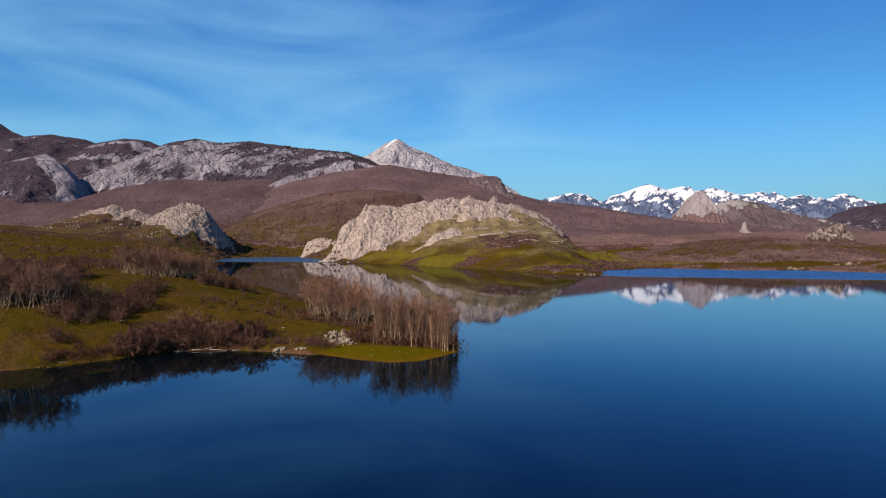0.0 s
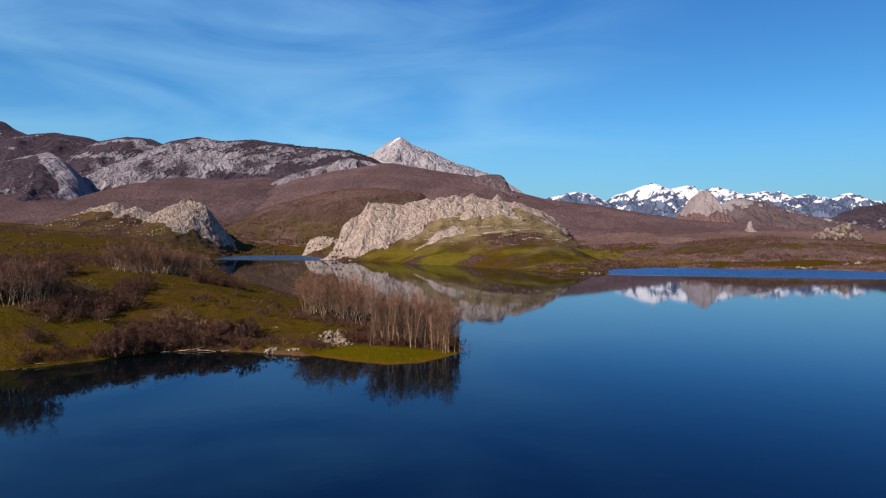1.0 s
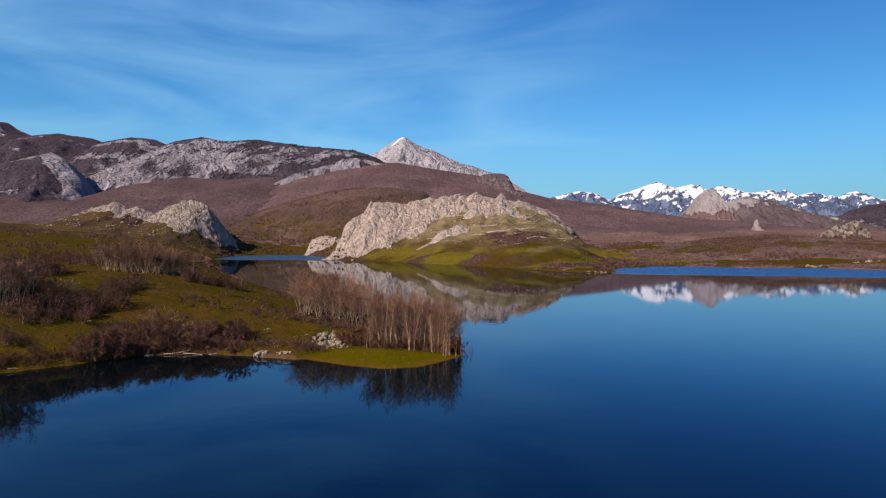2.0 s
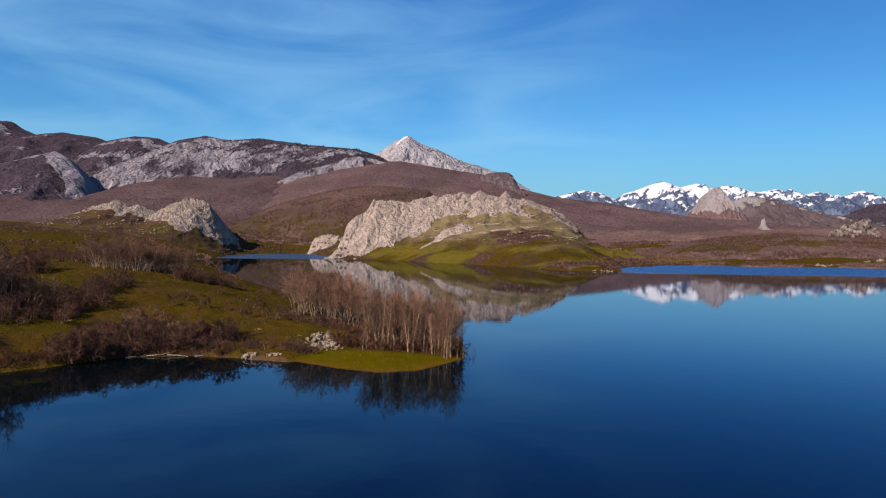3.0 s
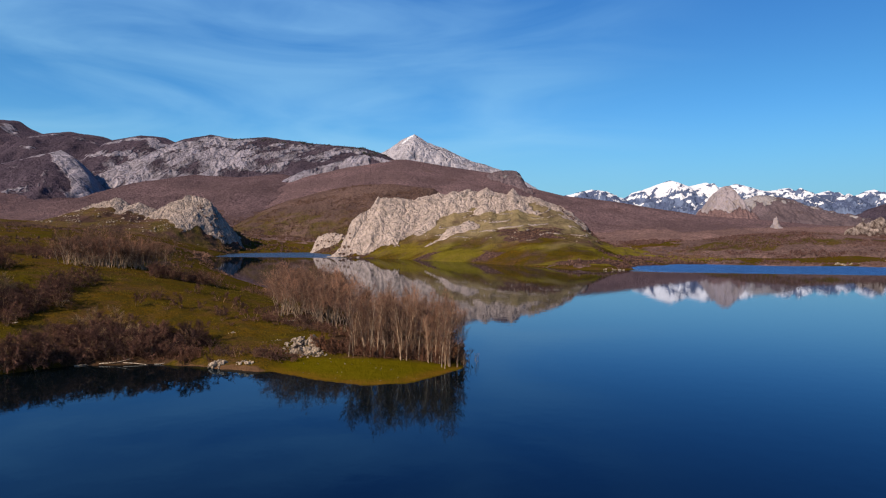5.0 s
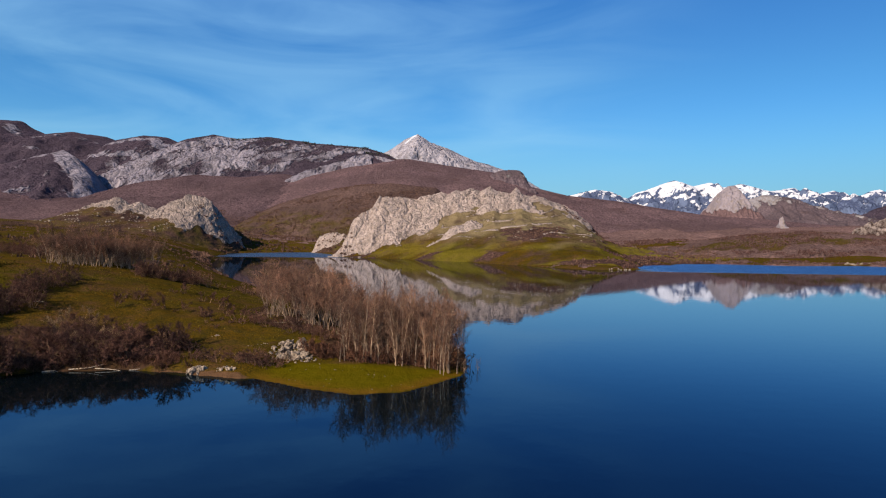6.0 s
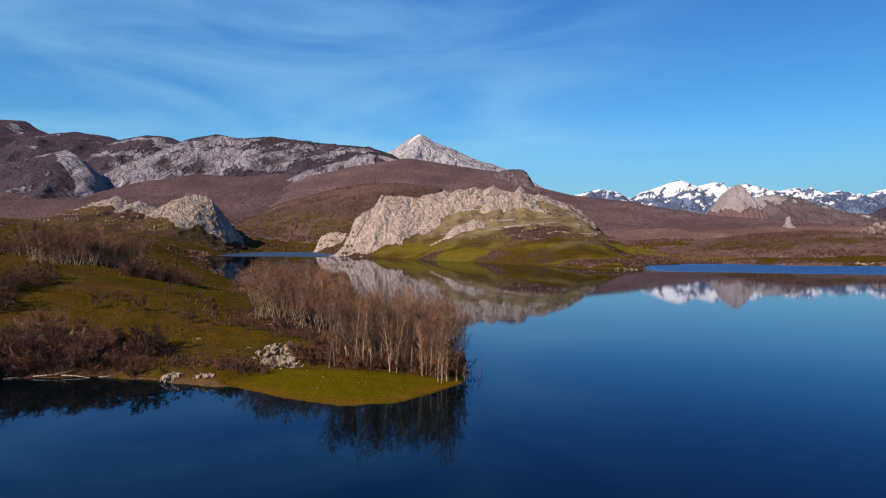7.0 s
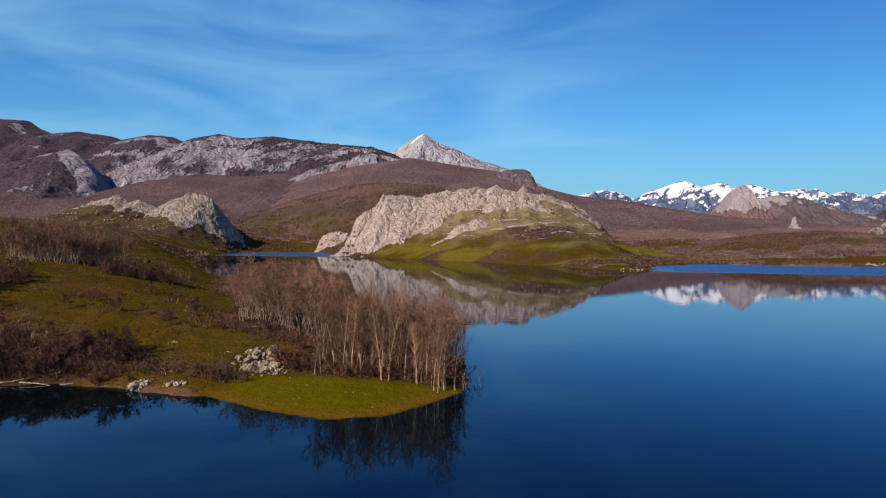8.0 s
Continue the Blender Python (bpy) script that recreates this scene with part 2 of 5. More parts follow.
def make_water():
    m, n, l, b = mat("lake water", 0.02, 0.5)
    pos = position(n)
    # a breeze ruffles two stretches far out
    xyz = n.new("ShaderNodeSeparateXYZ")
    l.new(pos, xyz.inputs["Vector"])
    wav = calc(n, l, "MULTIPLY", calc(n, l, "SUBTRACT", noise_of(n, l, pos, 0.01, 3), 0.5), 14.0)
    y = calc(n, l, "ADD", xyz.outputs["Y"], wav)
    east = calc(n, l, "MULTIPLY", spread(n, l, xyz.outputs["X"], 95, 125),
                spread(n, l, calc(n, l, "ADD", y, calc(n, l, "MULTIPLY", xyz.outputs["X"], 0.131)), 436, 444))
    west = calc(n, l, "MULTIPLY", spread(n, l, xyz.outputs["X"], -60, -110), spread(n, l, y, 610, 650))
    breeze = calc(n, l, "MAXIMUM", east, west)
    calm = noise_of(n, l, pos, 0.35, 3, 0.5, (1, 1, 1))
    chop = noise_of(n, l, pos, 1.6, 4, 0.6, (0.7, 1.3, 1))
    h = calc(n, l, "ADD", calc(n, l, "MULTIPLY", calm, 0.07), calc(n, l, "MULTIPLY", calc(n, l, "MULTIPLY", chop, breeze), 2.4))
    bump = n.new("ShaderNodeBump")
    bump.inputs["Strength"].default_value = 1.0
    bump.inputs["Distance"].default_value = 0.12
    l.new(h, bump.inputs["Height"])
    # the dark body of the water under a mirror that Fresnel drives; steep reflections are painted bluer
    n.remove(b)
    body = n.new("ShaderNodeBsdfDiffuse")
    l.new(blend(n, l, noise_of(n, l, pos, 0.01, 3), (0.001, 0.0025, 0.0035), (0.0012, 0.003, 0.0045)), body.inputs["Color"])
    shine = n.new("ShaderNodeBsdfGlossy")
    fres = n.new("ShaderNodeFresnel")
    fres.inputs["IOR"].default_value = 1.333
    l.new(bump.outputs["Normal"], fres.inputs["Normal"])
    l.new(bump.outputs["Normal"], shine.inputs["Normal"])
    # reflections off the ruffled stretches are tinted too, bluer east and duller west
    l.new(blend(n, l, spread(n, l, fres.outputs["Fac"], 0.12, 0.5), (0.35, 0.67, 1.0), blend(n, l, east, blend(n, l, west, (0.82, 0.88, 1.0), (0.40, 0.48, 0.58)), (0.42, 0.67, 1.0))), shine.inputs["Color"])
    l.new(calc(n, l, "ADD", calc(n, l, "MULTIPLY", breeze, 0.3), 0.02), shine.inputs["Roughness"])
    mix = n.new("ShaderNodeMixShader")
    l.new(fres.outputs["Fac"], mix.inputs[0])
    l.new(body.outputs["BSDF"], mix.inputs[1])
    l.new(shine.outputs["BSDF"], mix.inputs[2])
    l.new(mix.outputs["Shader"], n["Material Output"].inputs["Surface"])
    return m


def make_bark(name, light, dark, scale=6.0):
    m, n, l, b = mat(name, 1.0, 0.05)
    tc = n.new("ShaderNodeTexCoord").outputs["Object"]
    f = noise_of(n, l, tc, scale, 4, 0.7, (1, 1, 0.3))
    rnd = n.new("ShaderNodeObjectInfo").outputs["Random"]
    c = blend(n, l, spread(n, l, f, 0.35, 0.65), dark, light)
    c = blend(n, l, 1.0, c, blend(n, l, rnd, (0.55, 0.58, 0.62), (1.28, 1.17, 1.05)), "MULTIPLY")
    l.new(c, b.inputs["Base Color"])
    return m


def make_clump(name, light, dark):
    m, n, l, b = mat(name, 1.0, 0.0)
    rnd = n.new("ShaderNodeNewGeometry").outputs["Random Per Island"]
    l.new(blend(n, l, rnd, dark, light), b.inputs["Base Color"])
    return m


def make_boulder():
    m, n, l, b = mat("boulder limestone", 0.9, 0.2)
    pos = position(n)
    c, h = rock_colour(n, l, pos, 0.9, (0.33, 0.262, 0.205), (0.07, 0.053, 0.04))
    l.new(c, b.inputs["Base Color"])
    relief_bump(n, l, b, h, 0.25, 1.0)
    return m


M_GROUND = make_ground()
M_WATER = make_water()
M_BOULDER = make_boulder()
M_TRUNK = make_bark("pale poplar bark", (0.36, 0.275, 0.205), (0.14, 0.10, 0.073))
M_TWIG = make_bark("russet twigs", (0.30, 0.185, 0.135), (0.15, 0.09, 0.066), 1.5)
M_BUSH = make_bark("grey brown bush twigs", (0.145, 0.078, 0.064), (0.06, 0.033, 0.028), 1.2)
M_CROWN = make_bark("reddish crown twigs", (0.235, 0.137, 0.102), (0.112, 0.066, 0.05), 1.5)
M_POPLAR = make_bark("grey brown poplar twigs", (0.25, 0.145, 0.104), (0.112, 0.064, 0.046), 1.5)
M_LIMB = make_bark("pale grey limbs", (0.32, 0.243, 0.185), (0.14, 0.104, 0.08), 4.0)
M_PALE = make_bark("pale lichened twigs", (0.25, 0.185, 0.115), (0.11, 0.076, 0.05), 1.5)
M_STEM = make_bark("grey brown stems", (0.28, 0.185, 0.115), (0.115, 0.075, 0.048))
M_RUST = make_bark("rust coloured dry leaves", (0.21, 0.092, 0.045), (0.10, 0.045, 0.025), 2.0)
M_BRUSH = make_bark("dark russet undergrowth", (0.16, 0.083, 0.057), (0.065, 0.034, 0.025), 1.5)
M_DEAD = make_bark("bleached driftwood", (0.46, 0.40, 0.33), (0.24, 0.20, 0.16), 3.0)
M_FARWOOD = make_clump("distant bare scrub", (0.135, 0.086, 0.08), (0.075, 0.047, 0.044))
M_DARKWOOD = make_clump("dark scrub", (0.15, 0.088, 0.065), (0.07, 0.042, 0.035))
M_REDWOOD = make_clump("red brown thickets", (0.115, 0.064, 0.056), (0.05, 0.029, 0.027))
M_PINE = make_clump("dark green pines", (0.05, 0.055, 0.035), (0.025, 0.03, 0.02))
M_RUBBLE = make_clump("loose limestone", (0.265, 0.218, 0.182), (0.12, 0.098, 0.082))
M_TUFT = make_clump("dry grass tufts", (0.125, 0.088, 0.018), (0.055, 0.046, 0.006))
M_ROCKHILL = make_hill("limestone crag and pasture", 4.2, (0.085, 0.05, 0.042), (0.46, 0.37, 0.335), grass=True, seams=0.5)
# the crag's limestone, greyer and darkened for slanting light on the western crag
M_WESTROCK = make_hill("dimmed grey limestone and green hillside", 4.0, (0.085, 0.05, 0.042), (0.40, 0.325, 0.295), grass=True, seams=0.8)
# haze painted into both colours: mauve ridges and a greyish blue peak
M_RIDGE = make_hill("hazed limestone ridge above brown woods", 45.0, (0.105, 0.081, 0.106), (0.375, 0.342, 0.41), woods=3.0, bleak=True)
M_PEAK = make_hill("pale limestone peak tinted with haze", 40.0, (0.12, 0.08, 0.085), (0.43, 0.402, 0.455), snow=True, woods=3.0, seams=0.3, relief=0.45, bleak=True)
M_CONE = make_hill("pinkish limestone cone", 11.0, (0.16, 0.105, 0.106), (0.28, 0.243, 0.272), woods=2.0, seams=0.12, relief=0.4)
M_GREY = make_hill("dark woods mottled with grey rock", 14.0, (0.125, 0.095, 0.105), (0.29, 0.268, 0.285), woods=2.0, seams=0.3, relief=0.4)
# woods colour raised to stand in for haze over the far hill
M_WOODS = make_hill("brown oak woods lightened for haze", 20.0, (0.185, 0.121, 0.124), woods=2.0)
M_SPUR = make_hill("brown scrub with pasture", 12.0, (0.135, 0.087, 0.074), grass=True, woods=1.5)
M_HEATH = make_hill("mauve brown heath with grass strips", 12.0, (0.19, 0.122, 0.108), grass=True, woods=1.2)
M_FOOT = make_hill("mauve oak woods", 20.0, (0.15, 0.10, 0.105), woods=2.0)
# the blue of its woods and rock is distance haze, painted in
M_SNOW = make_hill("snow and rock hazed blue", 60.0, (0.088, 0.115, 0.20), (0.12, 0.155, 0.255), snow=True, woods=4.0, seams=0.05, relief=0.12, bleak=True)


# ---- noise and heights ----
def lattice(x, y, seed):
    """Gradient noise on a plane, about -0.7 to 0.7."""
    rs = np.random.RandomState(seed)
    perm = np.concatenate([rs.permutation(256)] * 2)
    ang = rs.rand(256) * 2 * np.pi
    gx, gy = np.cos(ang), np.sin(ang)
    xi, yi = np.floor(x).astype(np.int64), np.floor(y).astype(np.int64)
    xf, yf = x - xi, y - yi
    u, v = xf * xf * xf * (xf * (xf * 6 - 15) + 10), yf * yf * yf * (yf * (yf * 6 - 15) + 10)

    def corner(dx, dy):
        k = perm[perm[(xi + dx) & 255] + ((yi + dy) & 255)]
        return gx[k] * (xf - dx) + gy[k] * (yf - dy)
    a = corner(0, 0) * (1 - u) + corner(1, 0) * u
    b = corner(0, 1) * (1 - u) + corner(1, 1) * u
    return a * (1 - v) + b * v


def fbm(x, y, size, octaves=4, seed=1, gain=0.5):
    x, y = np.asarray(x, float) / size, np.asarray(y, float) / size
    total, amp = 0.0, 1.0
    for i in range(octaves):
        total = total + amp * lattice(x, y, seed + i)
        x, y, amp = x * 2.03 + 7.1, y * 2.03 + 3.3, amp * gain
    return total


def ridged(x, y, size, octaves=4, seed=1, gain=0.5):
    """Sharp-crested noise, about 0 to 1."""
    x, y = np.asarray(x, float) / size, np.asarray(y, float) / size
    total, amp, norm = 0.0, 1.0, 0.0
    for i in range(octaves):
        total = total + amp * (1 - np.minimum(1, 2.2 * np.abs(lattice(x, y, seed + i))))
        norm += amp
        x, y, amp = x * 2.07 + 5.7, y * 2.07 + 1.9, amp * gain
    return total / norm


def step(v, a, b):
    s = np.clip((v - a) / (b - a), 0, 1)
    return s * s * (3 - 2 * s)


# the lake's shore, from the near west bank round the spit and the inlet to the east
SHORE = [(-4900, -300), (-700, 0), (-260, 60), (-130, 86), (-95, 95), (-80, 103), (-72, 109), (-66, 116), (-59, 124.5), (-48, 127.5),
         (-37, 125), (-27, 122.5), (-20, 118), (-12, 114.5), (-6, 116.5), (-2, 122), (1.2, 127), (2, 134), (1, 146), (-6, 160),
         (-16, 178), (-30, 200), (-50, 230), (-85, 285), (-140, 390), (-205, 540), (-250, 680), (-262, 742), (-242, 778), (-215, 803),
         (-192, 815), (-150, 740), (-122, 647), (-52, 598), (0, 543), (43, 488), (63, 449), (88, 437), (104, 450), (116, 500)]
SHORE += [(128, 549), (170, 555), (242, 525), (286, 540), (333, 500), (420, 472), (640, 430), (4900, 250), (4900, 6000), (-4900, 6000)]


def inland(x, y):
    """Metres from the shore, positive on land."""
    best = np.full(np.shape(x), 1e18)
    inside = np.zeros(np.shape(x), bool)
    for (ax, ay), (bx, by) in zip(SHORE, SHORE[1:] + SHORE[:1]):
        dx, dy = bx - ax, by - ay
        k = np.clip(((x - ax) * dx + (y - ay) * dy) / (dx * dx + dy * dy), 0, 1)
        best = np.minimum(best, (x - ax - k * dx) ** 2 + (y - ay - k * dy) ** 2)
        if ay != by:
            inside ^= ((ay > y) != (by > y)) & (x < dx * (y - ay) / dy + ax)
    d = np.sqrt(best)
    return np.maximum(np.where(inside, d, -d), -900 - y)


def lawn_mask(x, y):
    return step(x, -30, -25) * step(y + 0.10 * x, 130.1, 128.4)


def ground_height(x, y):
    x, y = np.asarray(x, float), np.asarray(y, float)
    d0 = inland(x, y)
    rng = np.hypot(x, y)
    spit = step(x, -30, -25) * step(y + 0.10 * x, 141, 130.5)
    d = d0 + fbm(x, y, 7, 4, 11) * (1.3 * (1 - 0.75 * spit)) + fbm(x, y, 60, 3, 12) * np.clip((rng - 250) * 0.03, 0, 9)
    land = np.maximum(d, 0)
    s = np.maximum(-x - 5, 0)
    near = 1.4 + np.minimum(s, 84) * 0.138 + np.maximum(s - 84, 0) * 0.012
    far = 1.4 + np.minimum(s, 110) * 0.138 + np.maximum(s - 110, 0) * 0.045
    rise = step(y, 225, 400)
    crest = near * (1 - rise) + far * rise
    west = crest * (1 - np.exp(-land / (28.0 + 30.0 * step(y, 450, 600)))) + 0.5 * (1 - np.exp(-land / 0.8)) * (1 - spit)
    west = west * (1 - spit) + spit * (0.05 * land)
    east = 0.9 * (1 - np.exp(-land / 2.5)) + 0.055 * np.minimum(land, 700) + 0.005 * np.maximum(land - 700, 0)
    w = np.maximum(step(y, 400, 330), step(x, -120, -200)) * step(y, 1100, 850)
    h = west * w + east * (1 - w)
    amp = step(land, 0, 14)
    h = h + amp * (0.5 * fbm(x, y, 13, 4, 21) * (1 - 0.9 * spit) + np.clip(rng / 300 - 0.6, 0, 5) * fbm(x, y, 70, 5, 22))
    h = h + step(land, 10, 150) * 7.5 * fbm(x, y, 100, 4, 23) * (1 - w)
    return np.where(d > 0, h, np.maximum(d * 0.22, -7.0) - 0.02)


def lush_pasture(x, y):
    """The bright green meadow on the low ground east of the large crag."""
    n = 0.35 * fbm(x / 2, y, 40, 4, 52)
    return step(np.hypot((x - 150) / 85, (y - 640) / 95) + n, 1.0, 0.7)


def scrubland(x, y, brush=1.0):
    """How much of the land is under scrub, 0 to 1: drifts along the slopes, closed woods higher up."""
    d = inland(x, y)
    drift = 1.25 * fbm(x / 1.7, y, 62, 4, 33) + 0.5 * fbm(x / 2, y, 14, 3, 34)
    drift = drift - 1.2 * step(np.hypot((x - 150) / 80, (y - 615) / 75), 1.0, 0.75)
    east = step(drift - 0.16 + 0.42 * step(d, 120, 330) + 0.30 * np.exp(-((d - 9) / 8) ** 2), 0.02, 0.16) * step(x, 20, 70)
    west = step(fbm(x / 1.2, y, 42, 4, 35) + 0.25 * step(x, -240, -330) - 0.1, 0.02, 0.16) * step(y, 190, 260) * step(x, -80, -110)
    return np.clip(np.maximum(np.where(y > 400, east, 0), west * brush) + step(y - 70 * step(x, -60, -150), 720, 860), 0, 1)


class Relief:
    """A hill or mountain: a crest line of heights along x, sloping to the front and the back, roughened."""

    def __init__(self, crest, y0, front, back, base, rough, size, seed, lean=0.0, power=1.25, edge=0.35, bend=0.0, grain=80.0, stretch=2.2, line=None):
        self.xs, self.zs = [p[0] for p in crest], [p[1] - 0.0035 * y0 for p in crest]
        self.y0, self.front, self.back, self.base = y0, front, back, base
        self.rough, self.size, self.seed, self.lean, self.power, self.edge, self.bend = rough, size, seed, lean, power, edge, bend
        self.grain, self.stretch, self.line = radians(grain), stretch, line

    def crest_y(self, x):
        if self.line:
            return np.interp(x, [p[0] for p in self.line], [p[1] for p in self.line])
        mid = 0.5 * (self.xs[0] + self.xs[-1])
        return self.y0 + self.lean * (x - mid) + self.bend * fbm(x, x * 0, self.size * 4, 2, self.seed + 40)

    def parts(self, x, y):
        wob = fbm(x, y, self.size * 1.5, 3, self.seed + 50) * self.size * 0.35
        xx = x + wob * np.clip(np.abs(y - self.y0) / self.front, 0, 1)
        zc = np.interp(xx, self.xs, self.zs)
        over = np.maximum(self.xs[0] - xx, 0) + np.maximum(xx - self.xs[-1], 0)
        zc = zc - 0.8 * over
        v = y - self.crest_y(x)
        t = np.where(v < 0, -v / self.front, v / self.back)
        return zc, t

    def height(self, x, y):
        x, y = np.asarray(x, float), np.asarray(y, float)
        zc, t = self.parts(x, y)
        p = 1 - np.clip(t, 0, 3) ** self.power
        h = self.base + (zc - self.base) * p
        env = self.edge + (1 - self.edge) * step(t, 0.0, 0.35)
        a = (x * math.cos(self.grain) + y * math.sin(self.grain)) / self.stretch
        b = y * math.cos(self.grain) - x * math.sin(self.grain)
        warp = fbm(x, y, self.size * 2, 3, self.seed + 4) * self.size * 0.5
        n = ridged(a + warp, b + warp, self.size, 6, self.seed, 0.6) - 0.5
        m = ridged(a * 0.8, b, self.size * 0.22, 4, self.seed + 9, 0.6) - 0.5
        return h + self.rough * (n + 0.3 * m) * env


class Crag:
    """A limestone hill above the shore: cliffs near the crest, pasture below."""

    def __init__(self, crest, line, foot, part, base, rough, size, seed, back, bare=None):
        self.xs, self.zs = [p[0] for p in crest], [p[1] - 0.0035 * line[0][1] for p in crest]
        self.back, self.base, self.rough, self.size, self.seed = back, base, rough, size, seed
        self.line, self.foot, self.part, self.under, self.bare = line, foot, part, None, bare or part

    def table(self, rows, x):
        return np.interp(x, [r[0] for r in rows], [r[1] for r in rows])

    def split(self, x, y):
        yc, yf = self.table(self.line, x), self.table(self.foot, x)
        q = self.table(self.part, x)
        t = np.where(y < yc, (yc - y) / (yc - yf), (y - yc) / self.back)
        return q, t

    def height(self, x, y):
        x, y = np.asarray(x, float), np.asarray(y, float)
        xw = x + fbm(x, y, 25, 3, self.seed + 3) * 6
        zc = np.interp(xw, self.xs, self.zs)
        zc = zc - 1.3 * (np.maximum(self.xs[0] - xw, 0) + np.maximum(xw - self.xs[-1], 0))
        q, t = self.split(x, y)
        vr = 0.14 + 0.72 * (1 - q) ** 1.6
        f = np.where(t < vr, 1 - (1 - q) * np.clip(t / vr, 0, 1) ** 1.15, q * (1 - np.clip((t - vr) / (1 - vr), 0, 1.6)) ** 1.0)
        f = np.where(y > self.table(self.line, x), 1 - np.clip(t, 0, 2) ** 1.3, f)
        base = self.base if self.base is not None else (self.under.height(x, y) if self.under else ground_height(x, y)) - 1.2
        h = base + np.where(zc > base, (zc - base) * f, zc - base)
        stone = self.stone(x, y, f, q) * step(f, 0.0, 0.12)
        warp = fbm(x, y, 18, 3, self.seed + 2) * 7
        a, b = (0.45 * x + 0.9 * y + warp) * 0.3, 0.9 * x - 0.45 * y + warp
        n1 = ridged(a, b, self.size, 4, self.seed, 0.55) - 0.5
        n2 = ridged(a * 1.3, b, self.size * 0.3, 4, self.seed + 5, 0.65) - 0.5
        n3 = step(np.abs(fbm(x * 0.8 + 0.5 * y, y * 0.5, 8, 3, self.seed + 6, 0.6)), 0.09, 0.0)
        knob = sum(abs(lattice(a * 1.7 / w, b / w, self.seed + 17 + i)) * w / 8 for i, w in enumerate((11.0, 5.5, 2.8))) - 0.35
        soft = fbm(x, y, 30, 4, self.seed + 8)
        u = (h - 0.10 * x + 5 * fbm(x, y, 40, 3, self.seed + 12)) / 6.5
        ledge = np.abs(u - np.floor(u) - 0.5) * 2
        return h + stone * self.rough * (1.0 * n1 + 0.36 * n2 - 0.25 * n3 + 0.28 * knob) + (1 - stone) * (1.6 * soft + self.rough * 0.12 * step(ledge, 0.55, 0.95) * step(f, 0.0, 0.2))

    def ledges(self, x, y, z):
        u = (z - 0.10 * x + 5 * fbm(x, y, 40, 3, self.seed + 12)) / 6.5
        ledge = np.abs(u - np.floor(u) - 0.5) * 2
        return step(ledge, 0.6, 0.95) * step(fbm(x, y, 30, 4, self.seed + 14), -0.08, 0.15)

    def stone(self, x, y, f=None, q=None):
        if f is None:
            q, t = self.split(x, y)
            vr = 0.14 + 0.72 * (1 - q) ** 1.6
            f = np.where(t < vr, 1 - (1 - q) * np.clip(t / vr, 0, 1) ** 1.15, q * (1 - np.clip((t - vr) / (1 - vr), 0, 1.6)))
        return step(f - self.table(self.bare, x) + 0.22 * fbm(x, y, 30, 4, self.seed + 30), -0.05, 0.06)


def mesh_of(name, verts, faces, material, smooth=True):
    me = bpy.data.meshes.new(name)
    verts, faces = np.asarray(verts, np.float32), np.asarray(faces, np.int32)
    k = faces.shape[1]
    me.vertices.add(len(verts))
    me.vertices.foreach_set("co", verts.ravel())
    me.loops.add(faces.size)
    me.loops.foreach_set("vertex_index", faces.ravel())
    me.polygons.add(len(faces))
    me.polygons.foreach_set("loop_start", np.arange(0, faces.size, k, dtype=np.int32))
    me.update(calc_edges=True)
    if smooth:
        me.polygons.foreach_set("use_smooth", np.ones(len(faces), bool))
    me.materials.append(material)
    return me


def sheet(name, gx, gy, gz, material, masks=()):
    """A grid of points as one mesh, with named masks on its points."""
    r, c = gx.shape
    idx = np.arange(r * c).reshape(r, c)
    f = np.stack([idx[:-1, :-1], idx[:-1, 1:], idx[1:, 1:], idx[1:, :-1]], -1).reshape(-1, 4)
    me = mesh_of(name, np.stack([gx, gy, gz], -1).reshape(-1, 3), f, material)
    for key, values in masks:
        a = me.attributes.new(key, "FLOAT", "POINT")
        a.data.foreach_set("value", np.asarray(values, np.float32).ravel())
    return new(name, me)


def slope_of(gx, gy, gz):
    hx = np.gradient(gz, axis=1) / np.maximum(np.abs(np.gradient(gx, axis=1)), 1e-3)
    hy = np.gradient(gz, axis=0) / np.maximum(np.abs(np.gradient(gy, axis=0)), 1e-3)
    return np.hypot(hx, hy)


# ---- ground and water ----
az = np.unique(np.concatenate([np.arange(-180, -42, 2.0), np.arange(-42, 42, 0.14), np.arange(42, 180.1, 2.0)]))
rad = np.concatenate([np.linspace(4, 92, 9), np.arange(98, 215, 0.9), np.arange(215, 345, 1.8), np.arange(345, 1000, 4.5), np.geomspace(1000, 4900, 45)])
RR, AA = np.meshgrid(rad, np.radians(az), indexing="ij")
GX, GY = RR * np.sin(AA), RR * np.cos(AA) - 5
GZ = ground_height(GX, GY)
DD = inland(GX, GY)
scrub = scrubland(GX, GY, 0.4) * 0.9 - 0.1
lawn = lawn_mask(GX, GY)
soil = step(DD, 1.5, 0.3) * step(DD, -3, 0) * (1 - lawn) * 0.75 * (0.3 + 0.7 * np.maximum(step(GX, -46, -40), step(GX, -76, -80)))
litter = np.maximum(step(np.hypot((GX + 9) / 15, (GY - 143) / 12), 1.1, 0.8), step(np.hypot((GX + 33) / 11, (GY - 166) / 16), 1.1, 0.8)) * (1 - lawn) * 0.62
litter = np.maximum(litter, step(np.hypot((GX + 56) / 17, (GY - 132) / 9), 1.1, 0.8) * 0.62)
ground = sheet("ground", GX, GY, GZ, M_GROUND, (("scrub", scrub), ("lawn", lawn * step(DD, 0.0, 0.8)), ("meadow", lush_pasture(GX, GY)), ("rim", lawn * step(DD, 4.5, 0.6)), ("soil", soil), ("litter", litter)))
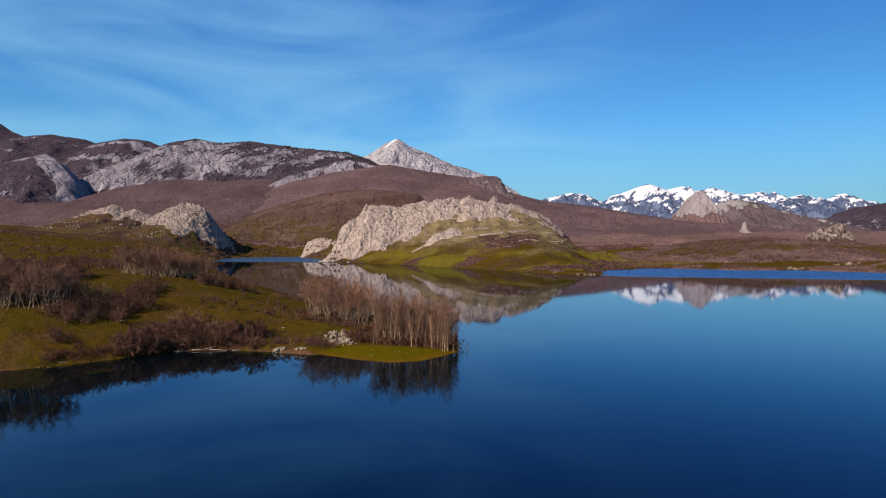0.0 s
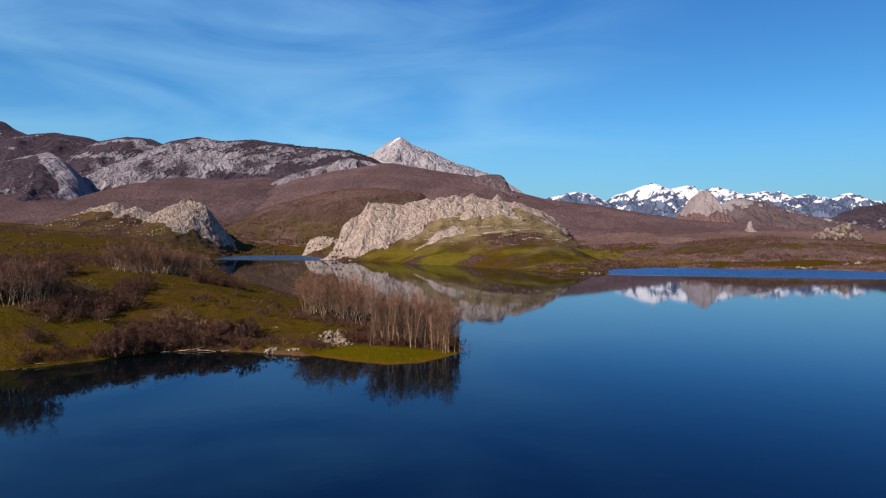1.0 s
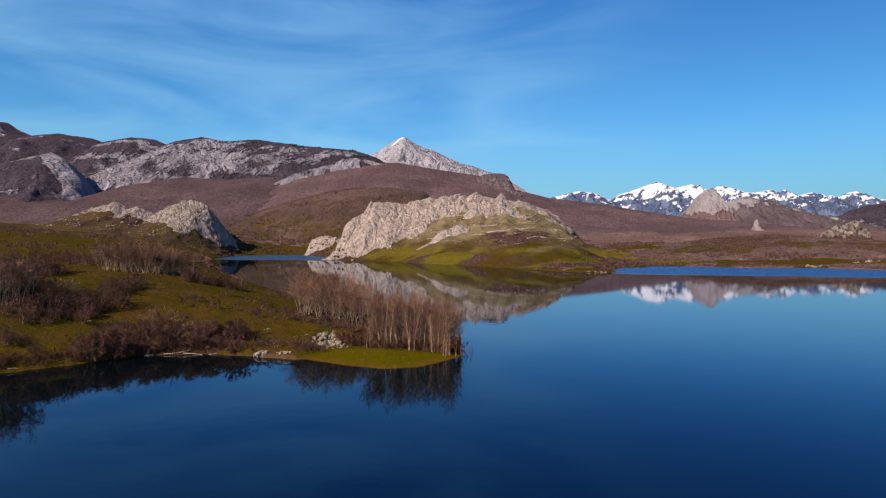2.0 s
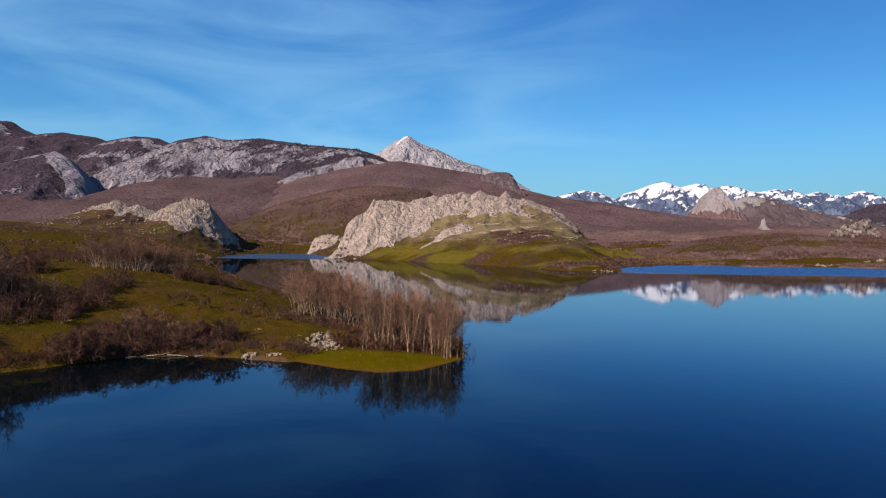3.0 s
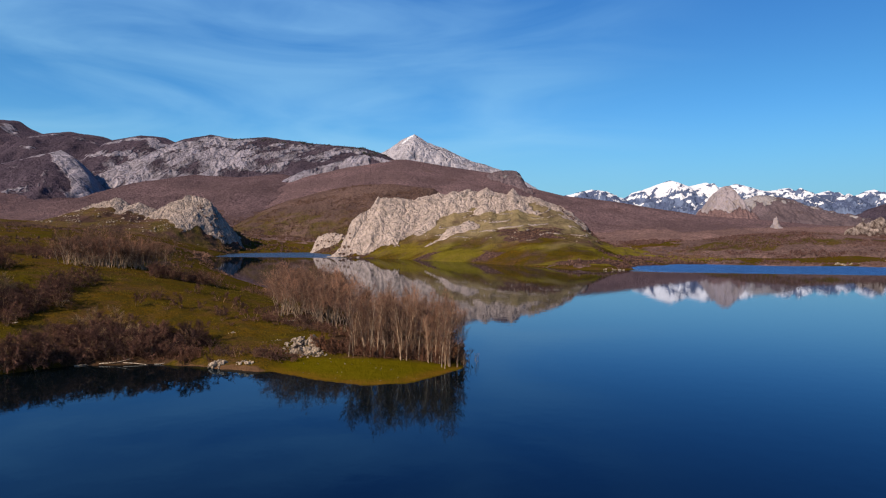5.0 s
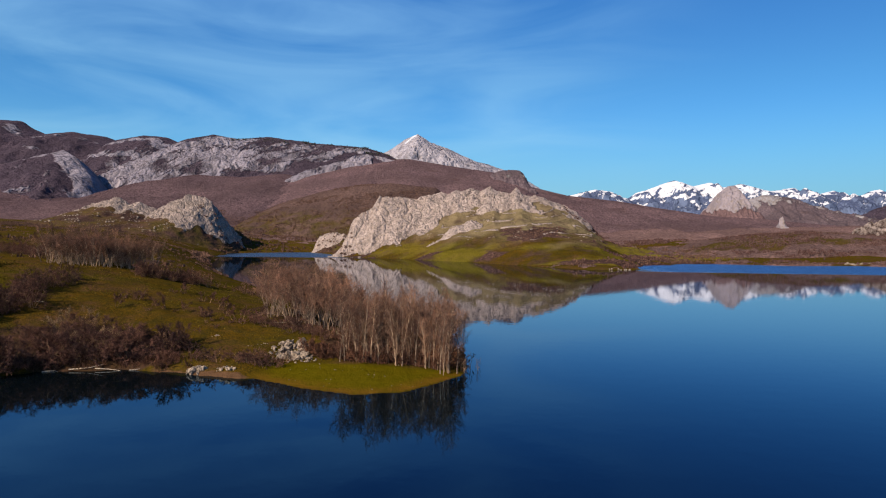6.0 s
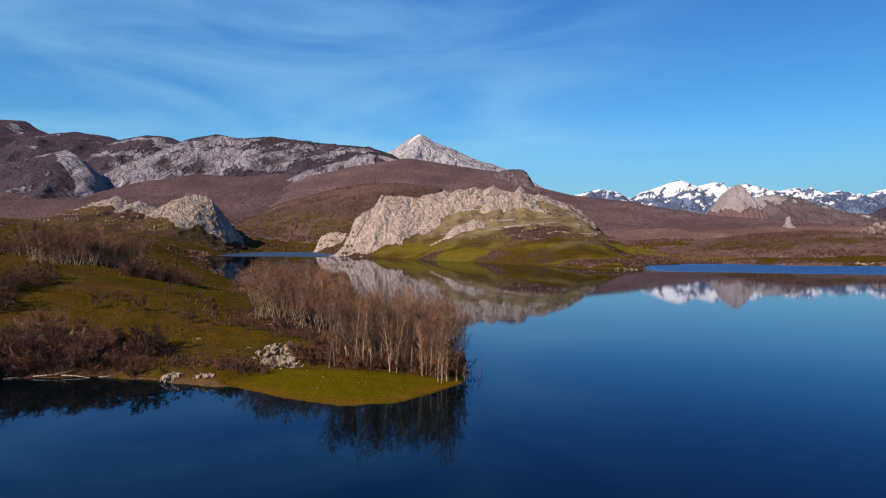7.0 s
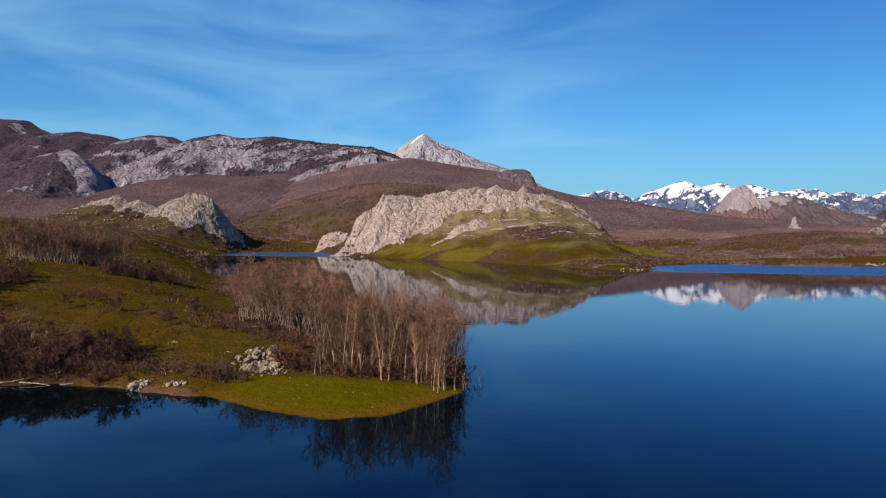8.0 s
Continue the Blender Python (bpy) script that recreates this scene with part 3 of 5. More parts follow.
tagged(ground, "green pasture and brown scrub land around the lake", "ground", kind="structure")

bm = bmesh.new()
wr = [bm.verts.new((5200 * math.sin(a), 5200 * math.cos(a), 0.0)) for a in [i * math.tau / 64 for i in range(64)]]
bm.faces.new(wr[::-1])
me = bpy.data.meshes.new("water")
bm.to_mesh(me)
bm.free()
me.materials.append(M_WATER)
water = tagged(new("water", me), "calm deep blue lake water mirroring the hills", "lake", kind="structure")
if me.polygons[0].normal.z < 0:
    me.flip_normals()


# ---- hills and mountains ----
LAND = []            # every relief with the stretch of the plan that it covers


def hill(name, rel, x0, x1, y0, y1, dx, dy, material, label, category, rock=None, snow=None, grass=None, dry=None, lush=None):
    LAND.append((rel, x0, x1, y0, y1))
    gx, gy = np.meshgrid(np.arange(x0, x1 + dx, dx), np.arange(y0, y1 + dy, dy))
    gz = rel.height(gx, gy)
    sl = slope_of(gx, gy, gz)
    r, c = np.indices(gz.shape)
    rim = np.minimum(np.minimum(r, gz.shape[0] - 1 - r), np.minimum(c, gz.shape[1] - 1 - c))
    gz = gz - 40 * step(rim, 5, 0)
    masks = [("rock", rock(gx, gy, gz, sl) if rock else gz * 0 - 1)]
    if snow:
        masks.append(("snow", snow(gx, gy, gz, sl)))
    if grass:
        masks.append(("grass", grass(gx, gy, gz, sl)))
        masks.append(("dry", dry(gx, gy, gz, sl) if dry else gz * 0 + 0.15))
        masks.append(("lush", lush(gx, gy, gz, sl) if lush else gz * 0))
    return tagged(sheet(name, gx, gy, gz, material, masks), label, category, kind="structure")


def bands(rel, x, y, z):
    """Beds of bare rock a little below the crest."""
    below = rel.parts(x, y)[0] - z + 14 * fbm(x, y, 140, 3, 26)
    return step(np.abs(below - 26), 15, 4) + step(np.abs(below - 95), 14, 4) * step(fbm(x, y, 260, 2, 27), 0.0, 0.2)


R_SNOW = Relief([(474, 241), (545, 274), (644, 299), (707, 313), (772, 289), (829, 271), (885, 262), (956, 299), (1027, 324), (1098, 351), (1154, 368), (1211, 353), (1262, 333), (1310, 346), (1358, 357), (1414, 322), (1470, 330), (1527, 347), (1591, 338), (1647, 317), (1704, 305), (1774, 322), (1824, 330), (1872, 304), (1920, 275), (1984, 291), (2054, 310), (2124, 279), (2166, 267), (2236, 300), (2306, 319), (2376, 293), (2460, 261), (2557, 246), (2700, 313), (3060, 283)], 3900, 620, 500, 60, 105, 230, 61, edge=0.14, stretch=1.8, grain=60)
hill("snowy_mountain_range", R_SNOW, 240, 3200, 3250, 4250, 11, 14, M_SNOW, "snow-capped mountain range on the horizon, painted in blue haze", "mountain",
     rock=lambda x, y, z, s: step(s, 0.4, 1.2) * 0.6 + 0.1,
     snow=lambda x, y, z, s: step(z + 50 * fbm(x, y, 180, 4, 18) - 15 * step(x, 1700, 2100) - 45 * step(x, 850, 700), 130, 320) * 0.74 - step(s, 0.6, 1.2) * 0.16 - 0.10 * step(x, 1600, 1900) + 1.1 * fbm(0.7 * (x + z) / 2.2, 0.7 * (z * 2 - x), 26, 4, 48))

R_PEAK = Relief([(-560, 290), (-515, 315), (-421, 352), (-351, 374), (-281, 421), (-228, 446), (-176, 412), (-118, 391), (-1, 340), (115, 303), (185, 276), (260, 230)],
                2700, 420, 350, 60, 40, 120, 71, edge=0.2, grain=65)
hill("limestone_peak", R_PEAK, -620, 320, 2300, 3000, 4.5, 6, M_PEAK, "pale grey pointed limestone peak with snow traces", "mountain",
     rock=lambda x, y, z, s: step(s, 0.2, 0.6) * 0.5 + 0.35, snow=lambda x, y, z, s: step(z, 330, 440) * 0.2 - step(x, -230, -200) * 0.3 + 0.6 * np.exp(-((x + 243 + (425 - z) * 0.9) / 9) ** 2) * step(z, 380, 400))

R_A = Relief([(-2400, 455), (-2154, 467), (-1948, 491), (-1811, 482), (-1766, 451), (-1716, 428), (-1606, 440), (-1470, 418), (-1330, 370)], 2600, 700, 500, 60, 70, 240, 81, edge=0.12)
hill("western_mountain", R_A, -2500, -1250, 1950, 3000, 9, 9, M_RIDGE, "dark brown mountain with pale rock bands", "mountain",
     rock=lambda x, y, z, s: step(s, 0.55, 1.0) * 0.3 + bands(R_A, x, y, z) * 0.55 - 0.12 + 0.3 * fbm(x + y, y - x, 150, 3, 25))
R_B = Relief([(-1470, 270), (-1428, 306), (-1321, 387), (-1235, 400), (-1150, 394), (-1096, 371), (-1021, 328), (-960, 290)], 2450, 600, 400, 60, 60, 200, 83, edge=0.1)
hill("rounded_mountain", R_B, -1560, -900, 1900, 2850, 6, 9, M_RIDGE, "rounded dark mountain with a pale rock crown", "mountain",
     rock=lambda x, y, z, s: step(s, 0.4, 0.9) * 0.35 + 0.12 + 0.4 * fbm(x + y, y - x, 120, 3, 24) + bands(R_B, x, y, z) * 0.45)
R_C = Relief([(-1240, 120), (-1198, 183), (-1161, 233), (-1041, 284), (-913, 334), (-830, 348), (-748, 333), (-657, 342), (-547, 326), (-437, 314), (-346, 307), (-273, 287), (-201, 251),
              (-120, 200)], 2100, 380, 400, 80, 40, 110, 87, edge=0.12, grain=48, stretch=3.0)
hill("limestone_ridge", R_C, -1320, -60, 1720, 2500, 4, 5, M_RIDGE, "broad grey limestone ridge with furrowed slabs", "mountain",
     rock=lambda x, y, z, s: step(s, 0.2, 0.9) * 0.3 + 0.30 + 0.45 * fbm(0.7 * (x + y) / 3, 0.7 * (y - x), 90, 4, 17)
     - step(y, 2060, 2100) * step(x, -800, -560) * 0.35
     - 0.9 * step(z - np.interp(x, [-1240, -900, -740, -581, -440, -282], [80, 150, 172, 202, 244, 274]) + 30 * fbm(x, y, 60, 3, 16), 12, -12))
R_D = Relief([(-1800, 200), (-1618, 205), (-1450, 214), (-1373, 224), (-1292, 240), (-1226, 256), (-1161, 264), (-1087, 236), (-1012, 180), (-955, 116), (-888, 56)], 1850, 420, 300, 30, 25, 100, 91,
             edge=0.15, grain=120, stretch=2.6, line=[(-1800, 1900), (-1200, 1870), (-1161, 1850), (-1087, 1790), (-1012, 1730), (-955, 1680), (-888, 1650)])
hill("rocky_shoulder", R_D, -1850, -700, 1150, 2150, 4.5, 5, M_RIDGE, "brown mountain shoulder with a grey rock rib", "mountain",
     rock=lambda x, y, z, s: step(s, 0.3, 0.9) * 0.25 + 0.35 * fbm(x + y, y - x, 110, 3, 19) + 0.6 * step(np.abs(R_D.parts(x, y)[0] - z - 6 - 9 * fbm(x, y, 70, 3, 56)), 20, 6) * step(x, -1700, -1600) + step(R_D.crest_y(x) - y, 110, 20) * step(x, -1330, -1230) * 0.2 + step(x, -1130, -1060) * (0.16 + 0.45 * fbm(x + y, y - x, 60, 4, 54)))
R_RIB = Relief([(-470, 120), (-430, 140), (-370, 168), (-310, 184), (-262, 200), (-245, 204), (-205, 199), (-170, 190)], 1470, 70, 60, 100, 14, 24, 93, edge=0.4, grain=40)
R_KNOB = Relief([(28, 148), (40, 161), (55, 166), (78, 168), (98, 167), (106, 161), (112, 149), (120, 130)], 1440, 62, 40, 118, 7, 16, 94, edge=0.4)

R_LOW = Relief([(-1900, 90), (-1401, 122), (-1189, 144), (-1034, 124), (-921, 108), (-865, 128), (-767, 156), (-669, 172), (-557, 166), (-459, 175), (-334, 155), (-220, 130)],
               1600, 640, 300, -10, 18, 200, 95, edge=0.12)
hill("wooded_foothill", R_LOW, -1950, -150, 950, 1900, 8, 8, M_FOOT, "low foothill covered in leafless brown woods", "hill")
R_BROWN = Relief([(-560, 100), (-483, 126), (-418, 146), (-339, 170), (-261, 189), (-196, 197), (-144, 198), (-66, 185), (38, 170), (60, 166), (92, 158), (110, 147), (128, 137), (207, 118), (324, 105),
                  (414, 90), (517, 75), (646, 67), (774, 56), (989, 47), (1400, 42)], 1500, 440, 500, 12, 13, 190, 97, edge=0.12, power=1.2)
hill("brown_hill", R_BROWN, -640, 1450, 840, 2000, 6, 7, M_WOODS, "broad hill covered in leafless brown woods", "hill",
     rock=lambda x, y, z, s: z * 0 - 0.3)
hill("rock_rib", R_RIB, -480, -160, 1400, 1540, 1.5, 2, M_RIDGE, "slanting pale rock rib on the shoulder of the brown hill", "crag",
     rock=lambda x, y, z, s: 0.6 + 0.5 * fbm(x, y, 30, 3, 20))
hill("rock_knob", R_KNOB, 20, 132, 1370, 1490, 1.2, 1.6, M_GREY, "small rocky knob on the shoulder of the brown hill", "crag",
     rock=lambda x, y, z, s: 0.5 + 0.3 * fbm(x, y, 20, 3, 50) - step(z + 3 * fbm(x, y, 14, 3, 49), 150, 154) * 0.75 - step(x, 52, 40) * 0.5 - step(z, 146, 138) * 0.5)
R_SPUR = Relief([(-440, 20), (-398, 36), (-355, 62), (-307, 82), (-249, 98), (-192, 108), (-134, 112), (-60, 104)], 1120, 230, 260, -6, 9, 90, 99, edge=0.15, power=1.1)
hill("scrubby_spur", R_SPUR, -470, -20, 880, 1400, 3, 4, M_SPUR, "low spur of brown scrub and pasture above the inlet", "hill",
     grass=lambda x, y, z, s: 0.50 - step(z, 35, 90) * 0.32)
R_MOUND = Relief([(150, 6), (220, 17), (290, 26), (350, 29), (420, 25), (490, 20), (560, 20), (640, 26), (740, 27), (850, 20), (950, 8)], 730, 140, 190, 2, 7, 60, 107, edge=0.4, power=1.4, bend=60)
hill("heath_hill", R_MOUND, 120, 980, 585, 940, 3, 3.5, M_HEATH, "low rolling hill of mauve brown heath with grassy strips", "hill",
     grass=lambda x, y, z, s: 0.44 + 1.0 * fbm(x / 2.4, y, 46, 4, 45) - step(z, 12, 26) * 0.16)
R_CONE = Relief([(548, 55), (566, 82), (587, 108), (608, 138), (630, 155), (650, 157), (663, 135), (675, 109), (694, 76), (712, 50)], 1700, 130, 120, 40, 26, 50, 101, edge=0.2)
hill("rock_cone", R_CONE, 515, 740, 1555, 1830, 1.8, 2.5, M_CONE, "pinkish grey conical limestone hill", "hill",
     rock=lambda x, y, z, s: step(z + 14 * fbm(x, y, 30, 3, 24), 78, 96) * 0.8)
R_GREY = Relief([(820, 90), (860, 125), (888, 155), (926, 168), (963, 168), (1020, 159), (1076, 139), (1133, 120), (1208, 102), (1290, 70)], 2200, 240, 200, 50, 30, 80, 103, edge=0.15)
hill("mottled_hill", R_GREY, 800, 1320, 1930, 2420, 4, 5, M_GREY, "dark hill mottled with grey rock", "hill",
     rock=lambda x, y, z, s: 0.06 + step(s, 0.3, 0.9) * 0.1 + 0.5 * fbm(x, y, 24, 4, 23) + step(R_GREY.parts(x, y)[0] - z, 36, 14) * 0.32 + step(x, 985, 930) * step(z, 118, 135) * 0.36)
R_EAST = Relief([(1300, 80), (1372, 104), (1456, 134), (1520, 160), (1643, 180), (1795, 198), (1964, 186), (2300, 150)], 2500, 420, 300, 40, 35, 130, 105, edge=0.15)
hill("eastern_hill", R_EAST, 1250, 2350, 2050, 2850, 7, 8, M_RIDGE, "purple brown hill with grey rock at its foot", "hill",
     rock=lambda x, y, z, s: step(z, 150, 105) * 0.35 + step(s, 0.4, 0.8) * 0.15)

# the large crag over the lake, the knoll at its foot and the crag on the west shore
CRAG = Crag([(-133, -4), (-130, 3), (-119, 29), (-110, 44), (-99, 53), (-92, 61), (-72, 61), (-58, 59), (-46, 65), (-23, 69), (-16, 74), (-8, 71), (2, 71), (10, 69), (16, 72.5), (21, 73), (26, 69), (33, 70), (39, 69), (42, 72), (46, 73), (51, 70), (57, 66), (66, 65), (78, 63), (94, 57), (106, 49), (118, 39), (127, 28), (138, 19), (156, 13), (185, 10), (215, 5)],
            [(-140, 662), (-93, 708), (-13, 736), (50, 742), (140, 735), (270, 720)],
            [(-140, 640), (-118, 636), (-100, 628), (-52, 594), (0, 538), (43, 482), (75, 444), (95, 448), (125, 500), (170, 530), (270, 525)],
            [(-140, 0.0), (-100, 0.03), (-60, 0.3), (-25, 0.55), (20, 0.66), (50, 0.6), (83, 0.55), (115, 0.6), (140, 0.78), (170, 0.9)], -1.0, 6.0, 24, 111, 75,
            [(-140, 0.0), (-100, 0.03), (-60, 0.28), (-25, 0.56), (20, 0.70), (50, 0.70), (64, 0.75), (83, 0.84), (115, 0.72), (140, 1.0)])


def crag_scrub(x, y, z):
    """Scrub on the crag's pasture: by the shore, over the eastern shoulder and in one dark patch midway."""
    n = fbm(x / 2, y, 26, 4, 36)
    shore = step(n + 0.55 * step(z, 8, 3) * step(x, 45, 75), 0.26, 0.4) * step(z, 10, 6)
    shoulder = step(n + 0.25 * step(x, 100, 125), 0.26, 0.4) * step(z, 13, 17) * step(z, 34, 27) * step(x, 85, 105)
    mid = step(np.hypot((x - 52) / 34, (z - 23) / 4.5) - n, 1.0, 0.75)
    return np.maximum(np.maximum(shore, shoulder), mid)


hill("limestone_crag", CRAG, -150, 225, 425, 820, 0.9, 1.1, M_ROCKHILL, "pale limestone crag with green pasture slopes above the lake", "crag",
     rock=lambda x, y, z, s: CRAG.stone(x, y) * 0.75 + CRAG.ledges(x, y, z) * 0.72 * step(z, 8, 24),
     grass=lambda x, y, z, s: 0.62 - 0.6 * np.maximum(crag_scrub(x, y, z), 0.0),
     dry=lambda x, y, z, s: step(z + 12 * fbm(x, y, 40, 3, 37), 10, 32) * 0.85,
     lush=lambda x, y, z, s: np.maximum(lush_pasture(x, y), 0.55 * step(fbm(x / 2, y, 45, 4, 53), -0.1, 0.2)) * step(z, 17, 12))
KNOLL = Crag([(-190, 0), (-184, 14), (-178, 22), (-164, 27), (-149, 24), (-137, 17), (-120, 8)], [(-190, 812), (-120, 790)], [(-190, 790), (-120, 755)],
             [(-190, 0.0), (-160, 0.2), (-148, 0.7), (-120, 0.9)], None, 4.0, 12, 121, 30)
hill("limestone_knoll", KNOLL, -198, -105, 748, 850, 0.9, 1.0, M_ROCKHILL, "small pale limestone knoll at the inlet shore", "crag",
     rock=lambda x, y, z, s: KNOLL.stone(x, y) * 0.75, grass=lambda x, y, z, s: z * 0 + 0.5)
WEST = Crag([(-470, 30), (-448, 40), (-423, 55), (-394, 63), (-381, 54), (-367, 57), (-349, 48), (-339, 53), (-324, 62), (-312, 66), (-299, 63), (-291, 55), (-283, 43), (-274, 31), (-268, 22), (-263, 12), (-256, 4)],
            [(-480, 752), (-330, 748), (-290, 762), (-240, 778)], [(-480, 650), (-350, 650), (-300, 672), (-270, 705), (-240, 730)],
            [(-480, 0.85), (-400, 0.72), (-355, 0.72), (-335, 0.45), (-305, 0.32), (-279, 0.34), (-270, 0.45), (-264, 0.9), (-240, 1.3)], None, 5.4, 15, 131, 60)
hill("western_crag", WEST, -480, -225, 615, 850, 0.9, 1.1, M_WESTROCK, "pale limestone crag rising from a green hillside", "crag",
     rock=lambda x, y, z, s: WEST.stone(x, y) * 0.75 + WEST.ledges(x, y, z) * 0.45, grass=lambda x, y, z, s: z * 0 + 0.5)
OUT = Crag([(491, 24), (494, 37), (503, 41), (511, 45), (517, 44), (524, 49), (531, 51), (537, 50), (540, 42), (544, 40), (548, 43), (552, 32), (555, 22)], [(480, 905), (562, 900)], [(480, 893), (562, 888)],
           [(480, 0.3), (520, 0.25), (562, 0.3)], None, 5.0, 9, 141, 18)
hill("rock_outcrop", OUT, 474, 572, 868, 935, 0.9, 1.1, M_WESTROCK, "pale rock outcrop standing among brown scrub", "crag",
     rock=lambda x, y, z, s: step(z, 20, 29) * 0.32 + 0.22, grass=lambda x, y, z, s: z * 0 + 0.1)
PIN = Crag([(527, 25), (529, 46), (531, 60), (534, 64), (537, 59), (540, 49), (546, 41), (553, 34), (560, 24)], [(520, 1202), (566, 1200)], [(520, 1188), (566, 1188)], [(520, 0.3), (566, 0.3)], None, 5.0, 8, 151, 10)
hill("rock_pinnacle", PIN, 516, 572, 1178, 1218, 0.9, 1.0, M_CONE, "small pale rock pinnacle among brown scrub", "crag",
     rock=lambda x, y, z, s: z * 0 + 0.7, grass=lambda x, y, z, s: z * 0)
LEDGE = Crag([(-46, 8), (-38, 16), (-28, 21), (-18, 27), (-8, 34), (2, 37), (8, 34)], [(-46, 622), (8, 642)], [(-46, 606), (8, 622)], [(-46, 0.2), (8, 0.2)], 6.0, 3.0, 9, 161, 12)
LEDGE.base = None
LEDGE.under = CRAG
hill("pasture_ledge", LEDGE, -50, 14, 598, 662, 0.8, 0.9, M_ROCKHILL, "pale limestone ledge on the pasture of the crag", "crag",
     rock=lambda x, y, z, s: z * 0 + 0.75, grass=lambda x, y, z, s: z * 0 + 0.5)
TOOTH = Crag([(2, 42), (6, 49), (12, 54), (18, 54), (24, 49), (28, 42)], [(0, 682), (30, 682)], [(0, 672), (30, 672)], [(0, 0.2), (30, 0.2)], None, 2.5, 7, 171, 9)
TOOTH.under = CRAG
hill("rock_tooth", TOOTH, -3, 33, 664, 700, 0.8, 0.9, M_ROCKHILL, "rounded pale rock below the crest of the crag", "crag",
     rock=lambda x, y, z, s: z * 0 + 0.75, grass=lambda x, y, z, s: z * 0 + 0.5)


# ---- trees and bushes ----
class Wood:
    """Collects tapered limbs for one mesh."""

    def __init__(self):
        self.v, self.f = [], []

    def limb(self, points, radii, sides=4):
        base = len(self.v)
        for i, (p, r) in enumerate(zip(points, radii)):
            a = points[min(i + 1, len(points) - 1)] - points[max(i - 1, 0)]
            u = a.orthogonal().normalized()
            w = a.normalized().cross(u)
            for k in range(sides):
                t = math.tau * k / sides
                self.v.append(p + (u * math.cos(t) + w * math.sin(t)) * r)
        for i in range(len(points) - 1):
            for k in range(sides):
                a, b = base + i * sides + k, base + i * sides + (k + 1) % sides
                self.f.append((a, b, b + sides, a + sides))

    def twig(self, p, q, r):
        """A thin spike, folded along its length."""
        a = (q - p).normalized()
        u = a.orthogonal().normalized() * r
        w = a.cross(u)
        base = len(self.v)
        self.v += [p + u, p - u * 0.5 + w * 0.87, p - u * 0.5 - w * 0.87, q]
        self.f += [(base, base + 1, base + 3), (base + 1, base + 2, base + 3)]

    def leaf(self, p, size, rnd):
        a = Vector((rnd.gauss(0, 1), rnd.gauss(0, 1), rnd.gauss(0, 1))).normalized()
        u = a.orthogonal().normalized() * size
        w = a.cross(u) * 0.7
        base = len(self.v)
        self.v += [p - u, p + w, p + u, p - w]
        self.f.append((base, base + 1, base + 2, base + 3))

    def mesh(self, name, material):
        me = bpy.data.meshes.new(name)
        me.from_pydata([tuple(p) for p in self.v], [], self.f)
        me.materials.append(material)
        me.update()
        return me


def part(name, me, parent, label=""):
    ob = new(name, me)
    ob.parent = parent
    return tagged(ob, label) if label else ob


def bent(rnd, p, d, length, steps, curl, lift=0.0):
    pts, d = [p.copy()], d.normalized()
    for i in range(steps):
        d = (d + Vector((rnd.gauss(0, curl), rnd.gauss(0, curl), rnd.gauss(0, curl) + lift))).normalized()
        p = p + d * (length / steps)
        pts.append(p.copy())
    return pts, d


def side_way(rnd, d, angle):
    o = d.orthogonal().normalized()
    o.rotate(Matrix.Rotation(rnd.uniform(0, math.tau), 3, d))
    return (d * math.cos(angle) + o * math.sin(angle)).normalized()


